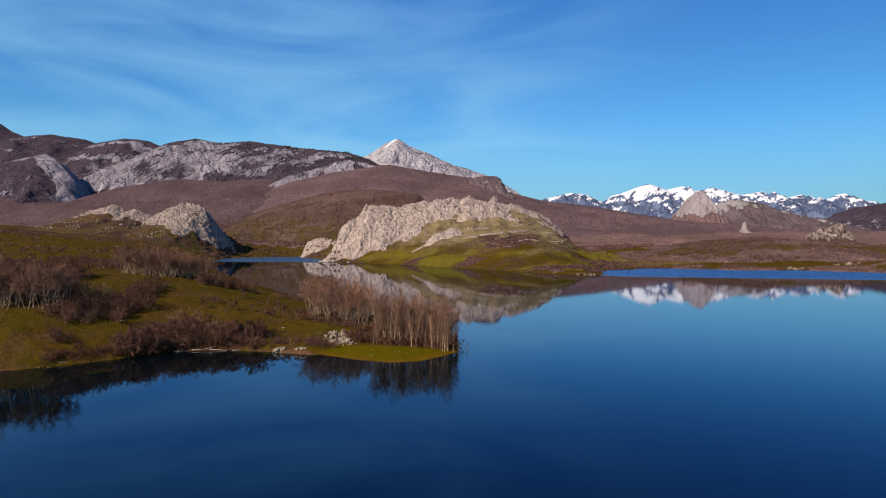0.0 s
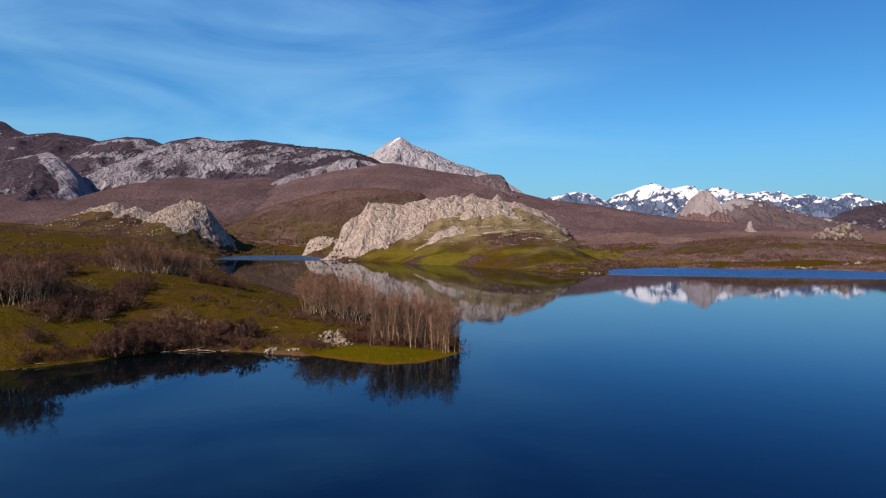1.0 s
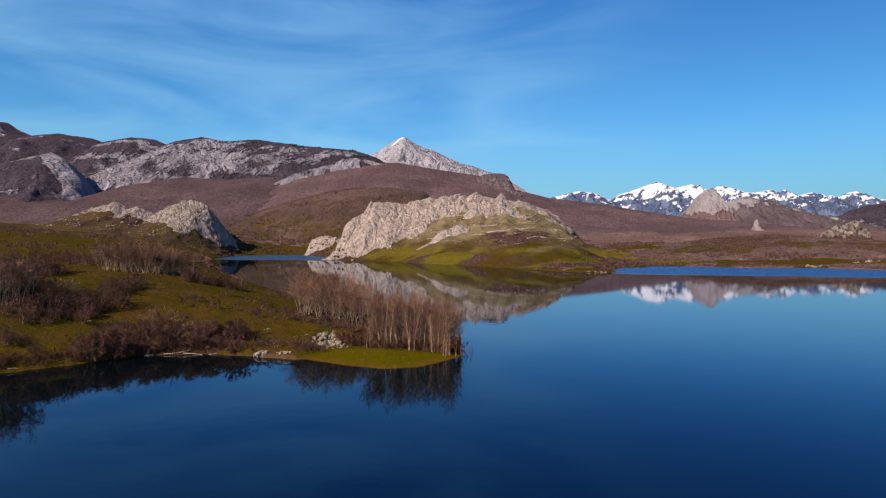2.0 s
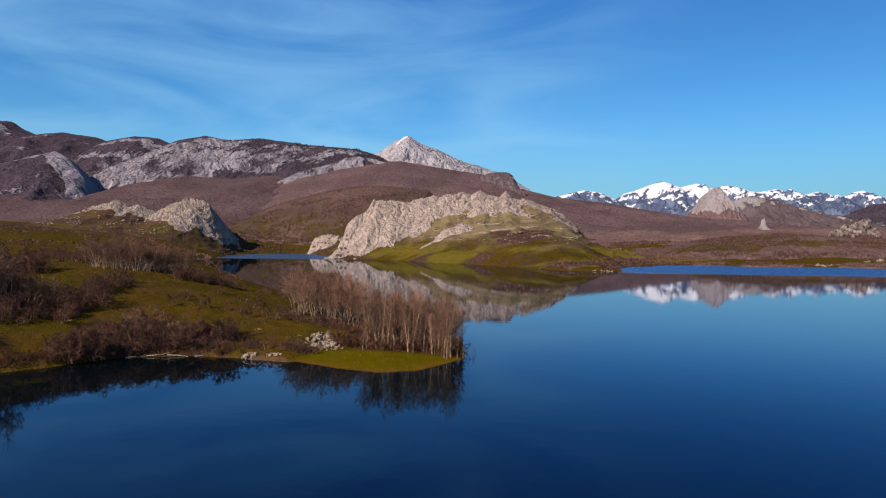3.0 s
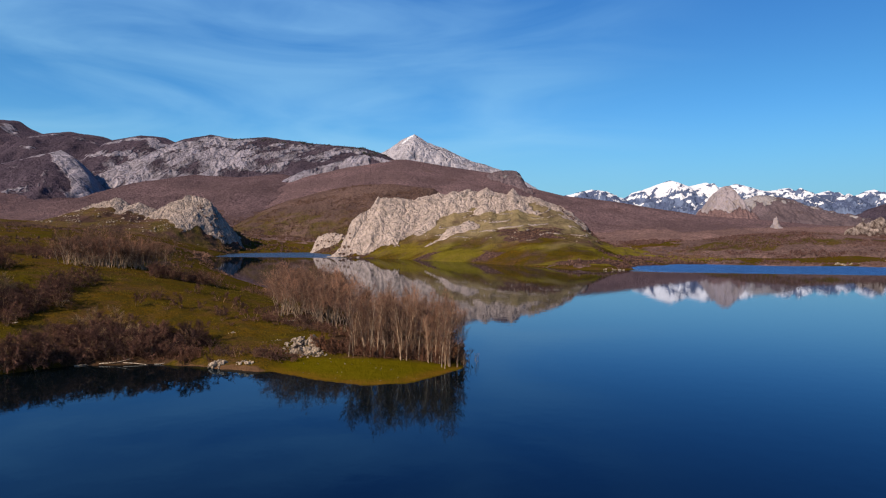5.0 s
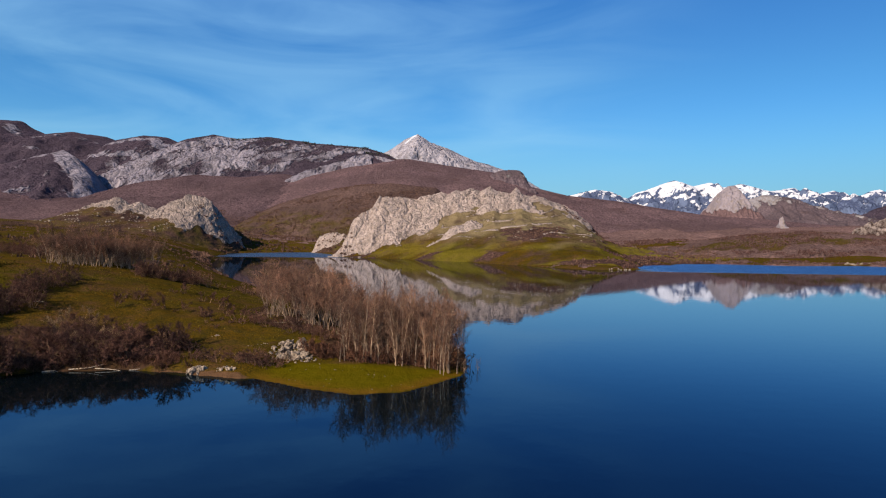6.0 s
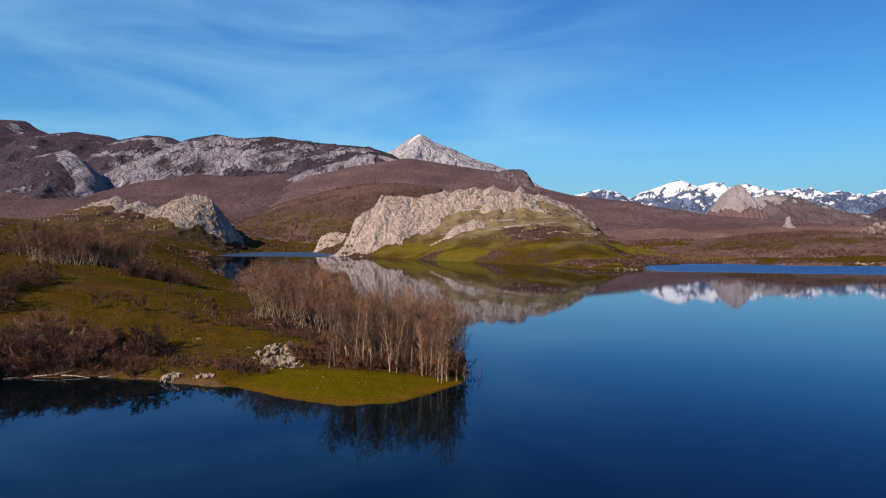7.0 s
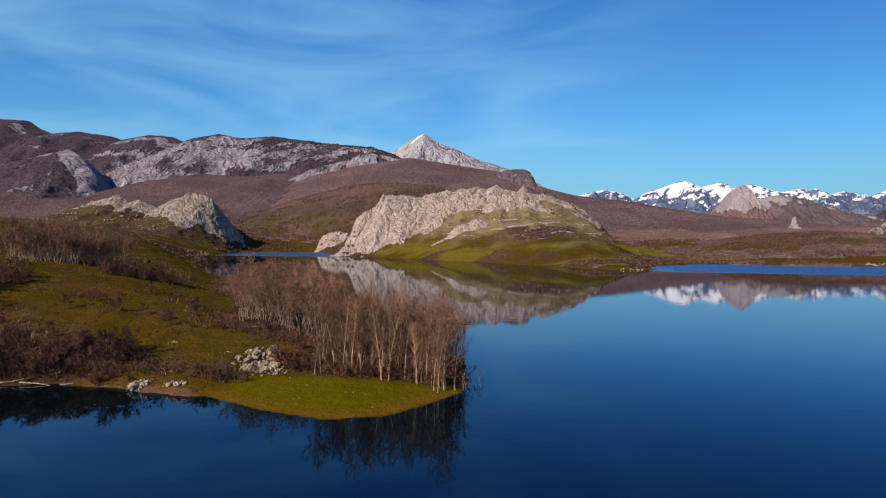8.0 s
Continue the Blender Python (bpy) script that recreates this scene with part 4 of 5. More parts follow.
def make_tree(seed, height, stems, start, opening, branches, subs, twigs, reach, material_twig, name, label, category, rust=0, lean=0.05, trunk_r=0.012, thick=0.0105):
    """A slender leafless tree: each stem with its limbs, and the fine twigs of the crown in a mesh of their own."""
    rnd = random.Random(seed)
    root = tagged(new(name), label, category)
    wood, fine, leaves, stalks, boles = Wood(), Wood(), Wood(), [], []
    for s in range(stems):
        tall = height * (rnd.uniform(0.75, 1.0) if s else 1.0)
        way = Vector((rnd.gauss(0, lean), rnd.gauss(0, lean), 1)).normalized()
        foot = Vector((rnd.gauss(0, 0.25 * (stems > 1)), rnd.gauss(0, 0.25 * (stems > 1)), -0.4))
        pts, _ = bent(rnd, foot, way, tall * 0.95, 7, 0.06, 0.05)
        r0 = height * trunk_r
        if s:
            stalks.append(wood)
            wood = Wood()
        bole = Wood()
        bole.limb(pts, [r0 * (1.15 - 0.98 * (i / 7) ** 0.9) for i in range(8)], 5)
        boles.append(bole)
        for b in range(branches):
            u = (b + rnd.random()) / branches
            k = start + (1 - start) * u ** 0.8
            i = min(int(k * 7), 6)
            p = pts[i].lerp(pts[i + 1], k * 7 - i)
            d = side_way(rnd, (pts[i + 1] - pts[i]).normalized(), radians(rnd.uniform(*opening)))
            length = tall * reach * (0.45 + 0.55 * math.sin(math.pi * (0.15 + 0.75 * u))) * rnd.uniform(0.65, 1.25)
            br, _ = bent(rnd, p, d, length, 3, 0.14, 0.12)
            rb = r0 * 0.36 * (1.15 - k)
            wood.limb(br, [rb + 0.008, rb * 0.7 + 0.007, rb * 0.4 + 0.005, 0.004], 3)
            for c in range(subs):
                kk = 0.15 + 0.85 * (c + rnd.random()) / subs
                j = min(int(kk * 3), 2)
                q = br[j].lerp(br[j + 1], kk * 3 - j)
                e = side_way(rnd, (br[j + 1] - br[j]).normalized(), radians(rnd.uniform(20, 65)))
                e = (e + Vector((0, 0, 0.2))).normalized()
                ln = tall * rnd.uniform(0.05, 0.12)
                tip = q + e * ln
                fine.twig(q, tip, thick * 1.3)
                for w in range(twigs):
                    o = q.lerp(tip, rnd.uniform(0.1, 1.0))
                    g = side_way(rnd, e, radians(rnd.uniform(15, 65)))
                    end = o + (g + Vector((0, 0, 0.15))) * ln * rnd.uniform(0.35, 0.8)
                    fine.twig(o, end, thick)
                    if rust and rnd.random() < rust:
                        leaves.leaf(end, 0.15, rnd)
    bark = M_STEM if stems > 1 else M_TRUNK
    for bole, w in zip(boles, stalks + [wood]):
        trunk = part("trunk", bole.mesh("trunk", bark), root)
        part("limb", w.mesh("limb", bark), trunk)
    crown = part("crown", fine.mesh("crown", material_twig), root)
    if rust:
        part("dry_leaves", leaves.mesh("dry_leaves", M_RUST), crown, "rust coloured dry leaves")
    return root


def make_spreader(seed, height, stems, wide, limbs, subs, twigs, bark, material, name, label, category, trunk_r=0.012, thick=0.012, low=0.3, split=True, lift=0.12):
    """A domed leafless tree or tall bush: stems that part near the ground and arch outward, limbs that fork, a haze of short twigs."""
    rnd = random.Random(seed)
    root = tagged(new(name), label, category)
    fine, joined = Wood(), Wood()
    for s in range(stems):
        a = math.tau * (s + rnd.uniform(0.1, 0.9)) / stems
        out = Vector((math.cos(a), math.sin(a), 0))
        foot = out * rnd.uniform(0.02, 0.06) * height + Vector((0, 0, -0.3))
        bole = Wood() if split else joined
        branch = Wood() if split else joined
        pts, _ = bent(rnd, foot, out * wide * rnd.uniform(0.25, 1.0) + Vector((0, 0, 1)), height * rnd.uniform(0.68, 0.86), 5, 0.12, 0.05)
        r0 = height * trunk_r * rnd.uniform(0.75, 1.1)
        bole.limb(pts, [r0 * (1.1 - 0.98 * (i / 5) ** 0.8) + 0.006 for i in range(6)], 5 if split else 4)
        for b in range(limbs):
            k = low + (1 - low) * (b + rnd.random()) / limbs
            i = min(int(k * 5), 4)
            p = pts[i].lerp(pts[i + 1], k * 5 - i)
            d = side_way(rnd, (pts[i + 1] - pts[i]).normalized(), radians(rnd.uniform(22, 62))) + out * 0.2 * wide + Vector((0, 0, lift + 0.03))
            length = height * rnd.uniform(0.26, 0.42) * (1.2 - 0.5 * k)
            br, _ = bent(rnd, p, d, length, 4, 0.18, lift - 0.07)
            rb = r0 * 0.5 * (1.15 - 0.8 * k)
            branch.limb(br, [rb + 0.008, rb * 0.75 + 0.007, rb * 0.5 + 0.006, rb * 0.3 + 0.005, 0.004], 3)
            for c in range(subs):
                kk = 0.18 + 0.82 * ((c + rnd.random()) / subs) ** 0.8
                j = min(int(kk * 4), 3)
                q = br[j].lerp(br[j + 1], kk * 4 - j)
                e = (side_way(rnd, (br[j + 1] - br[j]).normalized(), radians(rnd.uniform(20, 70))) + Vector((0, 0, lift))).normalized()
                ln = height * rnd.uniform(0.08, 0.17)
                tip = q + e * ln
                fine.twig(q, tip, thick * 1.5)
                for w in range(twigs):
                    o = q.lerp(tip, rnd.uniform(0.1, 1.0))
                    g = side_way(rnd, e, radians(rnd.uniform(20, 75)))
                    fine.twig(o, o + g * ln * rnd.uniform(0.3, 0.7), thick)
        if split:
            trunk = part("trunk", bole.mesh("trunk", bark), root)
            part("limb", branch.mesh("limb", bark), trunk)
    if not split:
        part("stem", joined.mesh("stem", bark), root)
    part("crown", fine.mesh("crown", material), root)
    return root


rng = random.Random(7)
PLANTED = []          # feet of everything planted, to keep a little room between them


def top_of(x, y):
    return float(ground_height(np.array([x]), np.array([y]))[0])


def plant(kinds, spots, group, low=0.85, high=1.15, room=0.0, sink=0.05, wet=False):
    """Sets copies of the kinds on the ground at the spots; the first copy of each kind is the kind itself."""
    for x, y in spots:
        if room and any((x - a) ** 2 + (y - b) ** 2 < room * room for a, b in PLANTED):
            continue
        z = top_of(x, y)
        if z < 0.02 and not wet:
            continue
        PLANTED.append((x, y))
        kind = kinds[rng.randrange(len(kinds))]
        s = rng.uniform(low, high)
        m = Matrix.LocRotScale((x, y, z - sink), Euler((rng.gauss(0, 0.03), rng.gauss(0, 0.03), rng.uniform(0, math.tau))), (s * rng.uniform(0.9, 1.1), s * rng.uniform(0.9, 1.1), s))
        if kind.get("used"):
            ob = copy_thing(kind, m)
        else:
            ob = kind
            ob["used"] = 1
            ob.matrix_basis = m
        tagged(ob, group=group)


def belt(count, line, spread_by, seed):
    """Spots strewn about a line of points."""
    r = random.Random(seed)
    lens = [math.dist(a, b) for a, b in zip(line, line[1:])]
    out = []
    for _ in range(count):
        s = r.uniform(0, sum(lens))
        for (a, b), ln in zip(zip(line, line[1:]), lens):
            if s <= ln:
                t = s / ln
                out.append((a[0] + (b[0] - a[0]) * t + r.gauss(0, spread_by), a[1] + (b[1] - a[1]) * t + r.gauss(0, spread_by)))
                break
            s -= ln
    return out


def patch(count, cx, cy, rx, ry, turn, seed):
    r = random.Random(seed)
    out = []
    for _ in range(count):
        a, d = r.uniform(0, math.tau), math.sqrt(r.random())
        u, v = rx * d * math.cos(a), ry * d * math.sin(a)
        t = radians(turn)
        out.append((cx + u * math.cos(t) - v * math.sin(t), cy + u * math.sin(t) + v * math.cos(t)))
    return out


POPLAR = "slender leafless poplar with a pale trunk on the grassy spit"
poplars = [make_tree(100 + i, h, 1, 0.10, (18, 46), 21, 5, 6, 0.21, M_POPLAR, "bare_tree", POPLAR, "tree", lean=0.07, trunk_r=0.0088, thick=0.0112) for i, h in enumerate((8.4, 7.6, 8.9, 8.0, 7.2))]
spreading = [make_spreader(120 + i, h, n, 0.6, 5, 9, 10, M_LIMB, M_CROWN, "spreading_tree", "leafless spreading tree with pale grey stems and russet twigs", "tree", 0.0105, 0.0135)
             for i, (h, n) in enumerate(((8.6, 4), (7.4, 5), (8.0, 4), (7.0, 3)))]
upright = [make_spreader(130 + i, h, n, 0.34, 5, 7, 10, M_LIMB, M_CROWN, "grove_tree", "leafless tree with pale stems in a mauve brown grove", "tree", 0.0105, 0.0165)
           for i, (h, n) in enumerate(((7.6, 3), (6.8, 2), (7.2, 3)))]
rusty = [make_tree(140 + i, h, 2, 0.2, (25, 60), 9, 5, 5, 0.33, M_TWIG, "rusty_tree", "small tree still holding rust coloured leaves at the shore", "tree", rust=0.6, lean=0.12)
         for i, h in enumerate((4.6, 5.4))]
golden = [make_tree(145 + i, h, 1, 0.15, (20, 50), 9, 4, 5, 0.26, M_TWIG, "young_tree", "slim young tree holding dry ochre leaves", "tree", rust=0.22, lean=0.06, trunk_r=0.014)
          for i, h in enumerate((5.2, 4.6))]
saplings = [make_tree(150 + i, h, 1, 0.35, (15, 40), 6, 3, 2, 0.2, M_TWIG, "drowned_sapling", "thin pale sapling standing in shallow water", "sapling", lean=0.08, trunk_r=0.014)
            for i, h in enumerate((3.2, 2.4))]
thicket = [make_spreader(160 + i, h, n, 0.85, 6, 8, 12, M_STEM, M_BUSH, "shore_bush", "large rounded leafless grey brown bush on the lake bank", "bush", 0.012, 0.023, 0.12, False, -0.06)
           for i, (h, n) in enumerate(((6.0, 7), (5.2, 6), (5.6, 7), (4.6, 6), (5.0, 5)))]
hedging = [make_spreader(165 + i, h, n, 0.75, 5, 7, 11, M_STEM, M_BUSH, "hedge_bush", "tall leafless red brown bush in a field hedge", "bush", 0.012, 0.021, 0.12, False, -0.06)
           for i, (h, n) in enumerate(((5.0, 6), (4.2, 6), (4.6, 5)))]
lichen = [make_spreader(170 + i, h, n, 0.55, 5, 6, 8, M_STEM, M_PALE, "lichened_bush", "leafless bush with pale lichened twigs on the bank", "bush", 0.010, 0.019, 0.2, False)
          for i, (h, n) in enumerate(((5.8, 5), (5.2, 4)))]
scrubs = [make_spreader(180 + i, h, n, 0.9, 4, 5, 6, M_STEM, M_BUSH, "low_bush", "low leafless brown bush on the pasture", "bush", 0.014, 0.019, 0.12, False, -0.06)
          for i, (h, n) in enumerate(((1.9, 5), (1.5, 6), (2.3, 5)))]
thorns = [make_spreader(185 + i, h, n, 0.7, 6, 7, 8, M_STEM, M_BUSH, "thorn_tree", "small leafless thorn tree standing alone on the pasture", "tree", 0.016, 0.022, 0.35)
          for i, (h, n) in enumerate(((2.6, 2), (2.2, 1)))]
brush = [make_spreader(190 + i, h, n, 1.0, 3, 5, 7, M_BRUSH, M_BRUSH, "undergrowth_bush", "low russet undergrowth bush between the trees", "bush", 0.012, 0.019, 0.1, False)
         for i, (h, n) in enumerate(((1.9, 6), (1.5, 6)))]

# the grove on the spit, thickest behind the lawn, thinning into the water at its tip
plant(rusty, [(-0.6, 128.3), (0.9, 129.6), (-1.6, 129.4), (1.3, 131.4), (-2.6, 130.6), (0.2, 131)], "rusty shore trees", 0.8, 1.05, 0.4, wet=True)
plant(poplars, belt(40, [(-6, 131.6), (-3, 130.3), (0.2, 127.8)], 0.7, 31), "poplars on the spit", 0.88, 1.12, 0.5)
plant(poplars, belt(80, [(-17, 134.4), (-14, 132.8), (-9, 132.2), (-6, 131.6)], 0.8, 1), "poplars on the spit", 0.98, 1.24, 0.75)
plant(poplars, patch(180, -8.8, 141.2, 11.5, 6.8, -38, 2), "poplars on the spit", 0.86, 1.1, 0.95)
plant(saplings, belt(16, [(0.0, 127.5), (1.8, 129.5), (3.0, 133)], 0.7, 4), "drowned saplings", 0.6, 1.2, 0.3, wet=True)
plant(brush, patch(110, -10, 141, 13, 7, -38, 5), "undergrowth on the spit", 0.7, 1.5, 0.6)
plant(brush, belt(90, [(-23, 137), (-18, 134.2), (-13, 132.8), (-6, 132.2), (-1.5, 130)], 0.8, 6), "undergrowth on the spit", 1.0, 1.7, 0.3)
# the spreading grove behind
plant(spreading, patch(100, -31.6, 164, 14, 8.0, 118, 7), "spreading grove", 0.95, 1.25, 2.2)
plant(spreading, belt(9, [(-26, 153), (-21, 147), (-16, 150)], 1.5, 8), "spreading grove", 0.75, 0.95, 1.8)
plant(scrubs, belt(44, [(-37, 151), (-32, 148.5), (-27, 146.5), (-21, 142.5)], 1.5, 9), "bushes on the pasture", 0.8, 1.45, 1.0)
plant(thicket, [(-35.5, 149.5), (-31.5, 148), (-28, 147.3), (-24.5, 145)], "bushes on the pasture", 0.42, 0.55)
# grove on the crest of the pasture, young trees and bushes beside it
plant(upright, patch(170, -93, 199, 13.5, 7, 8, 10), "crest grove", 0.95, 1.25, 1.15)
plant(golden, belt(34, [(-84, 208), (-78, 207), (-72, 205), (-67, 203)], 1.5, 32), "young trees on the crest", 0.6, 0.85, 0.7)
plant(hedging, belt(50, [(-77, 188), (-73, 189), (-68, 191), (-65, 193)], 1.3, 11), "crest bushes", 0.75, 1.05, 1.0)
plant(scrubs, belt(36, [(-60, 199), (-54, 200), (-48, 196), (-44, 190)], 2.2, 33), "crest bushes", 0.8, 1.5, 1.2)
# thicket along the bank
plant(lichen, [(-58.5, 136.2), (-61.4, 134.6), (-51.6, 129.8), (-55.4, 128.6)], "bank thicket", 0.85, 1.0)
plant(thicket, belt(120, [(-65, 119.5), (-60.5, 125.0), (-55, 128), (-49, 129.4), (-43.5, 129.4), (-41, 129)], 0.6, 12), "bank thicket", 0.78, 1.05, 1.1)
plant(thicket, patch(260, -54, 133.2, 12.5, 4.2, 2, 13), "bank thicket", 0.75, 1.02, 1.35)
plant(brush, belt(190, [(-75, 109.2), (-69, 115.5), (-63, 122), (-56, 126.6), (-46, 128.4), (-39, 127.2)], 0.9, 14), "bank undergrowth", 0.6, 1.1, 0.4)
plant(thicket, belt(30, [(-73, 112.5), (-69, 117), (-65.5, 120.5)], 0.9, 34), "bank thicket", 0.4, 0.66, 1.2)
plant(scrubs, belt(18, [(-31.4, 128.6), (-28.6, 128.4), (-26.2, 128.8)], 0.6, 15), "bank thicket", 0.85, 1.3, 0.6)
plant(scrubs, belt(9, [(-29.8, 133.0), (-28.6, 131.6), (-26.2, 130.9), (-24.8, 131.4)], 0.35, 16), "bushes by the rocks", 0.7, 1.0, 0.7)
plant(hedging, [(-77.6, 115.2), (-76.4, 116.4), (-78.2, 117)], "bushes on the pasture", 0.6, 0.8)
plant(scrubs, [(-38.6, 129.4), (-37.2, 128.8), (-38, 131.2), (-35.6, 129.4), (-34.2, 128.2), (-40, 132.5)], "bank thicket", 1.0, 1.4)
# single thorn trees and bushes on the pasture
plant(thicket, [(-61.6, 158.4), (-60.0, 159.6), (-63.2, 160.3), (-64.6, 158.6), (-62.4, 161.8)], "bushes on the pasture", 0.36, 0.5)
plant(thicket, [(-58.7, 167.3), (-57.2, 168.2), (-65.7, 157.0), (-60.2, 163.6), (-43.2, 148.6), (-41.9, 149.4), (-39.9, 148.3), (-38.6, 149.6), (-46.2, 152.2), (-52.4, 160.6), (-54.8, 154.4), (-48.8, 157.2), (-50.6, 168.8)], "bushes on the pasture", 0.2, 0.32)
plant(thicket, [(-35.7, 150.9), (-33.6, 149.6), (-32.3, 148.0), (-29.8, 148.4), (-26.9, 147.2), (-25.1, 147.6), (-23.2, 144.2), (-21.7, 141.4)], "bushes on the pasture", 0.38, 0.52)
plant(thicket, [(-31.2, 129.4), (-29.6, 128.9), (-28.2, 129.3), (-33.2, 129.6)], "bank thicket", 0.36, 0.46)
plant(thorns, [(-59, 169.8), (-57.8, 170.4), (-43.4, 149.3), (-40.2, 150.2), (-38.9, 151), (-62.5, 152.4), (-50, 163.4), (-47, 160), (-43.5, 155.4), (-46.6, 164.5), (-69.5, 193), (-76, 184),
               (-54, 153.6), (-51, 155), (-36.5, 153), (-45.5, 152)], "thorn trees on the pasture", 0.85, 1.3)
plant(scrubs, [(-59.7, 168), (-51.5, 164.5), (-46.7, 163), (-45.4, 164), (-43.8, 147.5), (-39.7, 148.4), (-38.7, 149),
               (-36.9, 151.8), (-56, 151), (-52, 153), (-55, 172), (-42.3, 154), (-41, 144.5), (-57, 156), (-45, 158), (-47, 153.5)], "bushes on the pasture", 0.55, 1.0)
# the copse and the hedge on the west side
plant(upright, patch(120, -97, 131, 13, 6, 20, 17), "western copse", 1.0, 1.25, 1.5)
plant(hedging, belt(70, [(-83, 129.5), (-80.5, 134), (-78, 139), (-76.5, 144)], 1.6, 18), "hedge", 0.85, 1.2, 1.3)
plant(hedging, belt(34, [(-82, 145), (-80, 152), (-79, 160), (-79.5, 167)], 1.3, 35), "hedge", 0.7, 1.0, 1.4)
plant(hedging, belt(44, [(-81, 126.5), (-76.5, 129), (-75, 134), (-74.8, 141)], 1.1, 37), "hedge", 0.6, 0.95, 1.2)
plant(lichen, belt(6, [(-84, 140), (-82, 145)], 1.2, 36), "hedge", 0.8, 1.0, 1.5)
plant(brush, belt(30, [(-79, 131), (-75.5, 137), (-74, 143)], 1.0, 19), "hedge", 0.8, 1.2, 0.8)
plant(hedging, patch(100, -114, 168, 14, 7, 10, 20), "hedge", 1.0, 1.4, 1.4)
plant(hedging, patch(60, -97, 140, 12, 4, 20, 24), "hedge", 0.9, 1.25, 1.3)
plant(hedging, belt(70, [(-155, 245), (-130, 232), (-112, 222), (-98, 222)], 4.0, 21), "hedge", 0.8, 1.2, 1.8)
plant(hedging, [p for p in patch(260, -180, 275, 80, 68, 0, 22) if scrubland(np.array([p[0]]), np.array([p[1]]))[0] > 0.4], "hedge", 0.55, 1.0, 2.0)


# ---- what nobody could count: scrub on the slopes, tufts on the pasture ----
def surface(x, y):
    """The height of whatever ground lies uppermost."""
    z = ground_height(x, y)
    for rel, x0, x1, y0, y1 in LAND:
        k = (x > x0 + 8) & (x < x1 - 8) & (y > y0 + 8) & (y < y1 - 8)
        if k.any():
            z[k] = np.maximum(z[k], rel.height(x[k], y[k]))
    return z


def clumps(name, x, y, size, material, label, category, blades=10, seed=1, sink=0.15, tall=1.0):
    """Spiky clumps, each of a few crossed blades of its own, joined into one mesh."""
    rs = np.random.RandomState(seed)
    z = surface(x, y)
    keep = z > 0.15
    x, y, z, size = x[keep], y[keep], z[keep], size[keep]
    n = len(x)
    a = rs.rand(n, blades) * 2 * np.pi
    lean = rs.rand(n, blades) * 0.55
    ln = size[:, None] * (0.55 + 0.5 * rs.rand(n, blades))
    off = size[:, None] * 0.42 * np.sqrt(rs.rand(n, blades))
    oa = rs.rand(n, blades) * 2 * np.pi
    foot = np.stack([x[:, None] + off * np.cos(oa), y[:, None] + off * np.sin(oa), z[:, None] - sink * size[:, None] + 0 * off], -1)
    tip = foot + np.stack([np.cos(a) * lean * ln, np.sin(a) * lean * ln, ln * tall * (1 - 0.4 * lean)], -1)
    wide = np.stack([-np.sin(a), np.cos(a), 0 * a], -1) * (size[:, None, None] * (0.17 if blades < 12 else 0.09))
    mid = foot * 0.45 + tip * 0.55
    quad = np.stack([foot - wide * 0.5, mid - wide * (0.8 + 0.6 * rs.rand(n, blades, 1)), tip, mid + wide * (0.8 + 0.6 * rs.rand(n, blades, 1))], 2).reshape(-1, 3)
    faces = np.arange(len(quad)).reshape(-1, 4)
    return tagged(new(name, mesh_of(name, quad, faces, material, False)), label, category, kind="stuff")


def strewn(n, x0, x1, y0, y1, seed, keep=None):
    rs = np.random.RandomState(seed)
    x, y = x0 + (x1 - x0) * rs.rand(n), y0 + (y1 - y0) * rs.rand(n)
    if keep is not None:
        k = keep(x, y)
        x, y = x[k], y[k]
    return x, y, rs


x, y, rs = strewn(52000, 20, 760, 432, 760, 1, lambda x, y: (inland(x, y) > 1.0) & (scrubland(x, y) > 0.5) & (inland(x, y) < 220) & ~((x < 285) & (CRAG.height(x, y) > ground_height(x, y))))
x, y, rs = x[:7000], y[:7000], rs
clumps("shore_scrub", x, y, 0.7 + 1.3 * rs.rand(len(x)) ** 2, M_FARWOOD, "brown leafless scrub along the far lake shore", "scrub", 9, 1)
x, y, rs = strewn(10000, 150, 1250, 740, 1200, 2)
clumps("hillside_woods", x, y, 0.6 + 1.0 * rs.rand(len(x)) ** 2, M_FARWOOD, "leafless brown woods covering the far hillsides", "woods", 8, 2)
x, y, rs = strewn(16000, -460, -60, 900, 1180, 4, lambda x, y: fbm(x / 1.6, y, 45, 4, 5) > 0.05)
clumps("spur_scrub", x, y, 1.1 + 1.7 * rs.rand(len(x)) ** 2, M_DARKWOOD, "dark scrub in drifts over the spur", "scrub", 8, 4)
x, y, rs = strewn(11000, -480, -95, 215, 700, 5, lambda x, y: (scrubland(x, y) > 0.5) & (inland(x, y) > 3) & (y > 420))
clumps("pasture_scrub", x, y, 0.6 + 1.4 * rs.rand(len(x)) ** 2, M_DARKWOOD, "brown leafless scrub in drifts on the western pasture", "scrub", 16, 5)
x, y, rs = strewn(9000, -300, -110, 430, 920, 6, lambda x, y: (inland(x, y) > 0.5) & ((inland(x, y) < 12) | ((y > 740) & (fbm(x / 1.6, y, 30, 4, 55) > -0.05))))
clumps("inlet_scrub", x, y, 1.2 + 2.0 * rs.rand(len(x)) ** 2, M_DARKWOOD, "dark scrub along the inlet shore", "scrub", 10, 6)
x, y, rs = strewn(9000, -60, 220, 436, 730, 7, lambda x, y: (crag_scrub(x, y, CRAG.height(x, y)) > 0.5) & (CRAG.stone(x, y) < 0.5) & (CRAG.height(x, y) > 0.4))
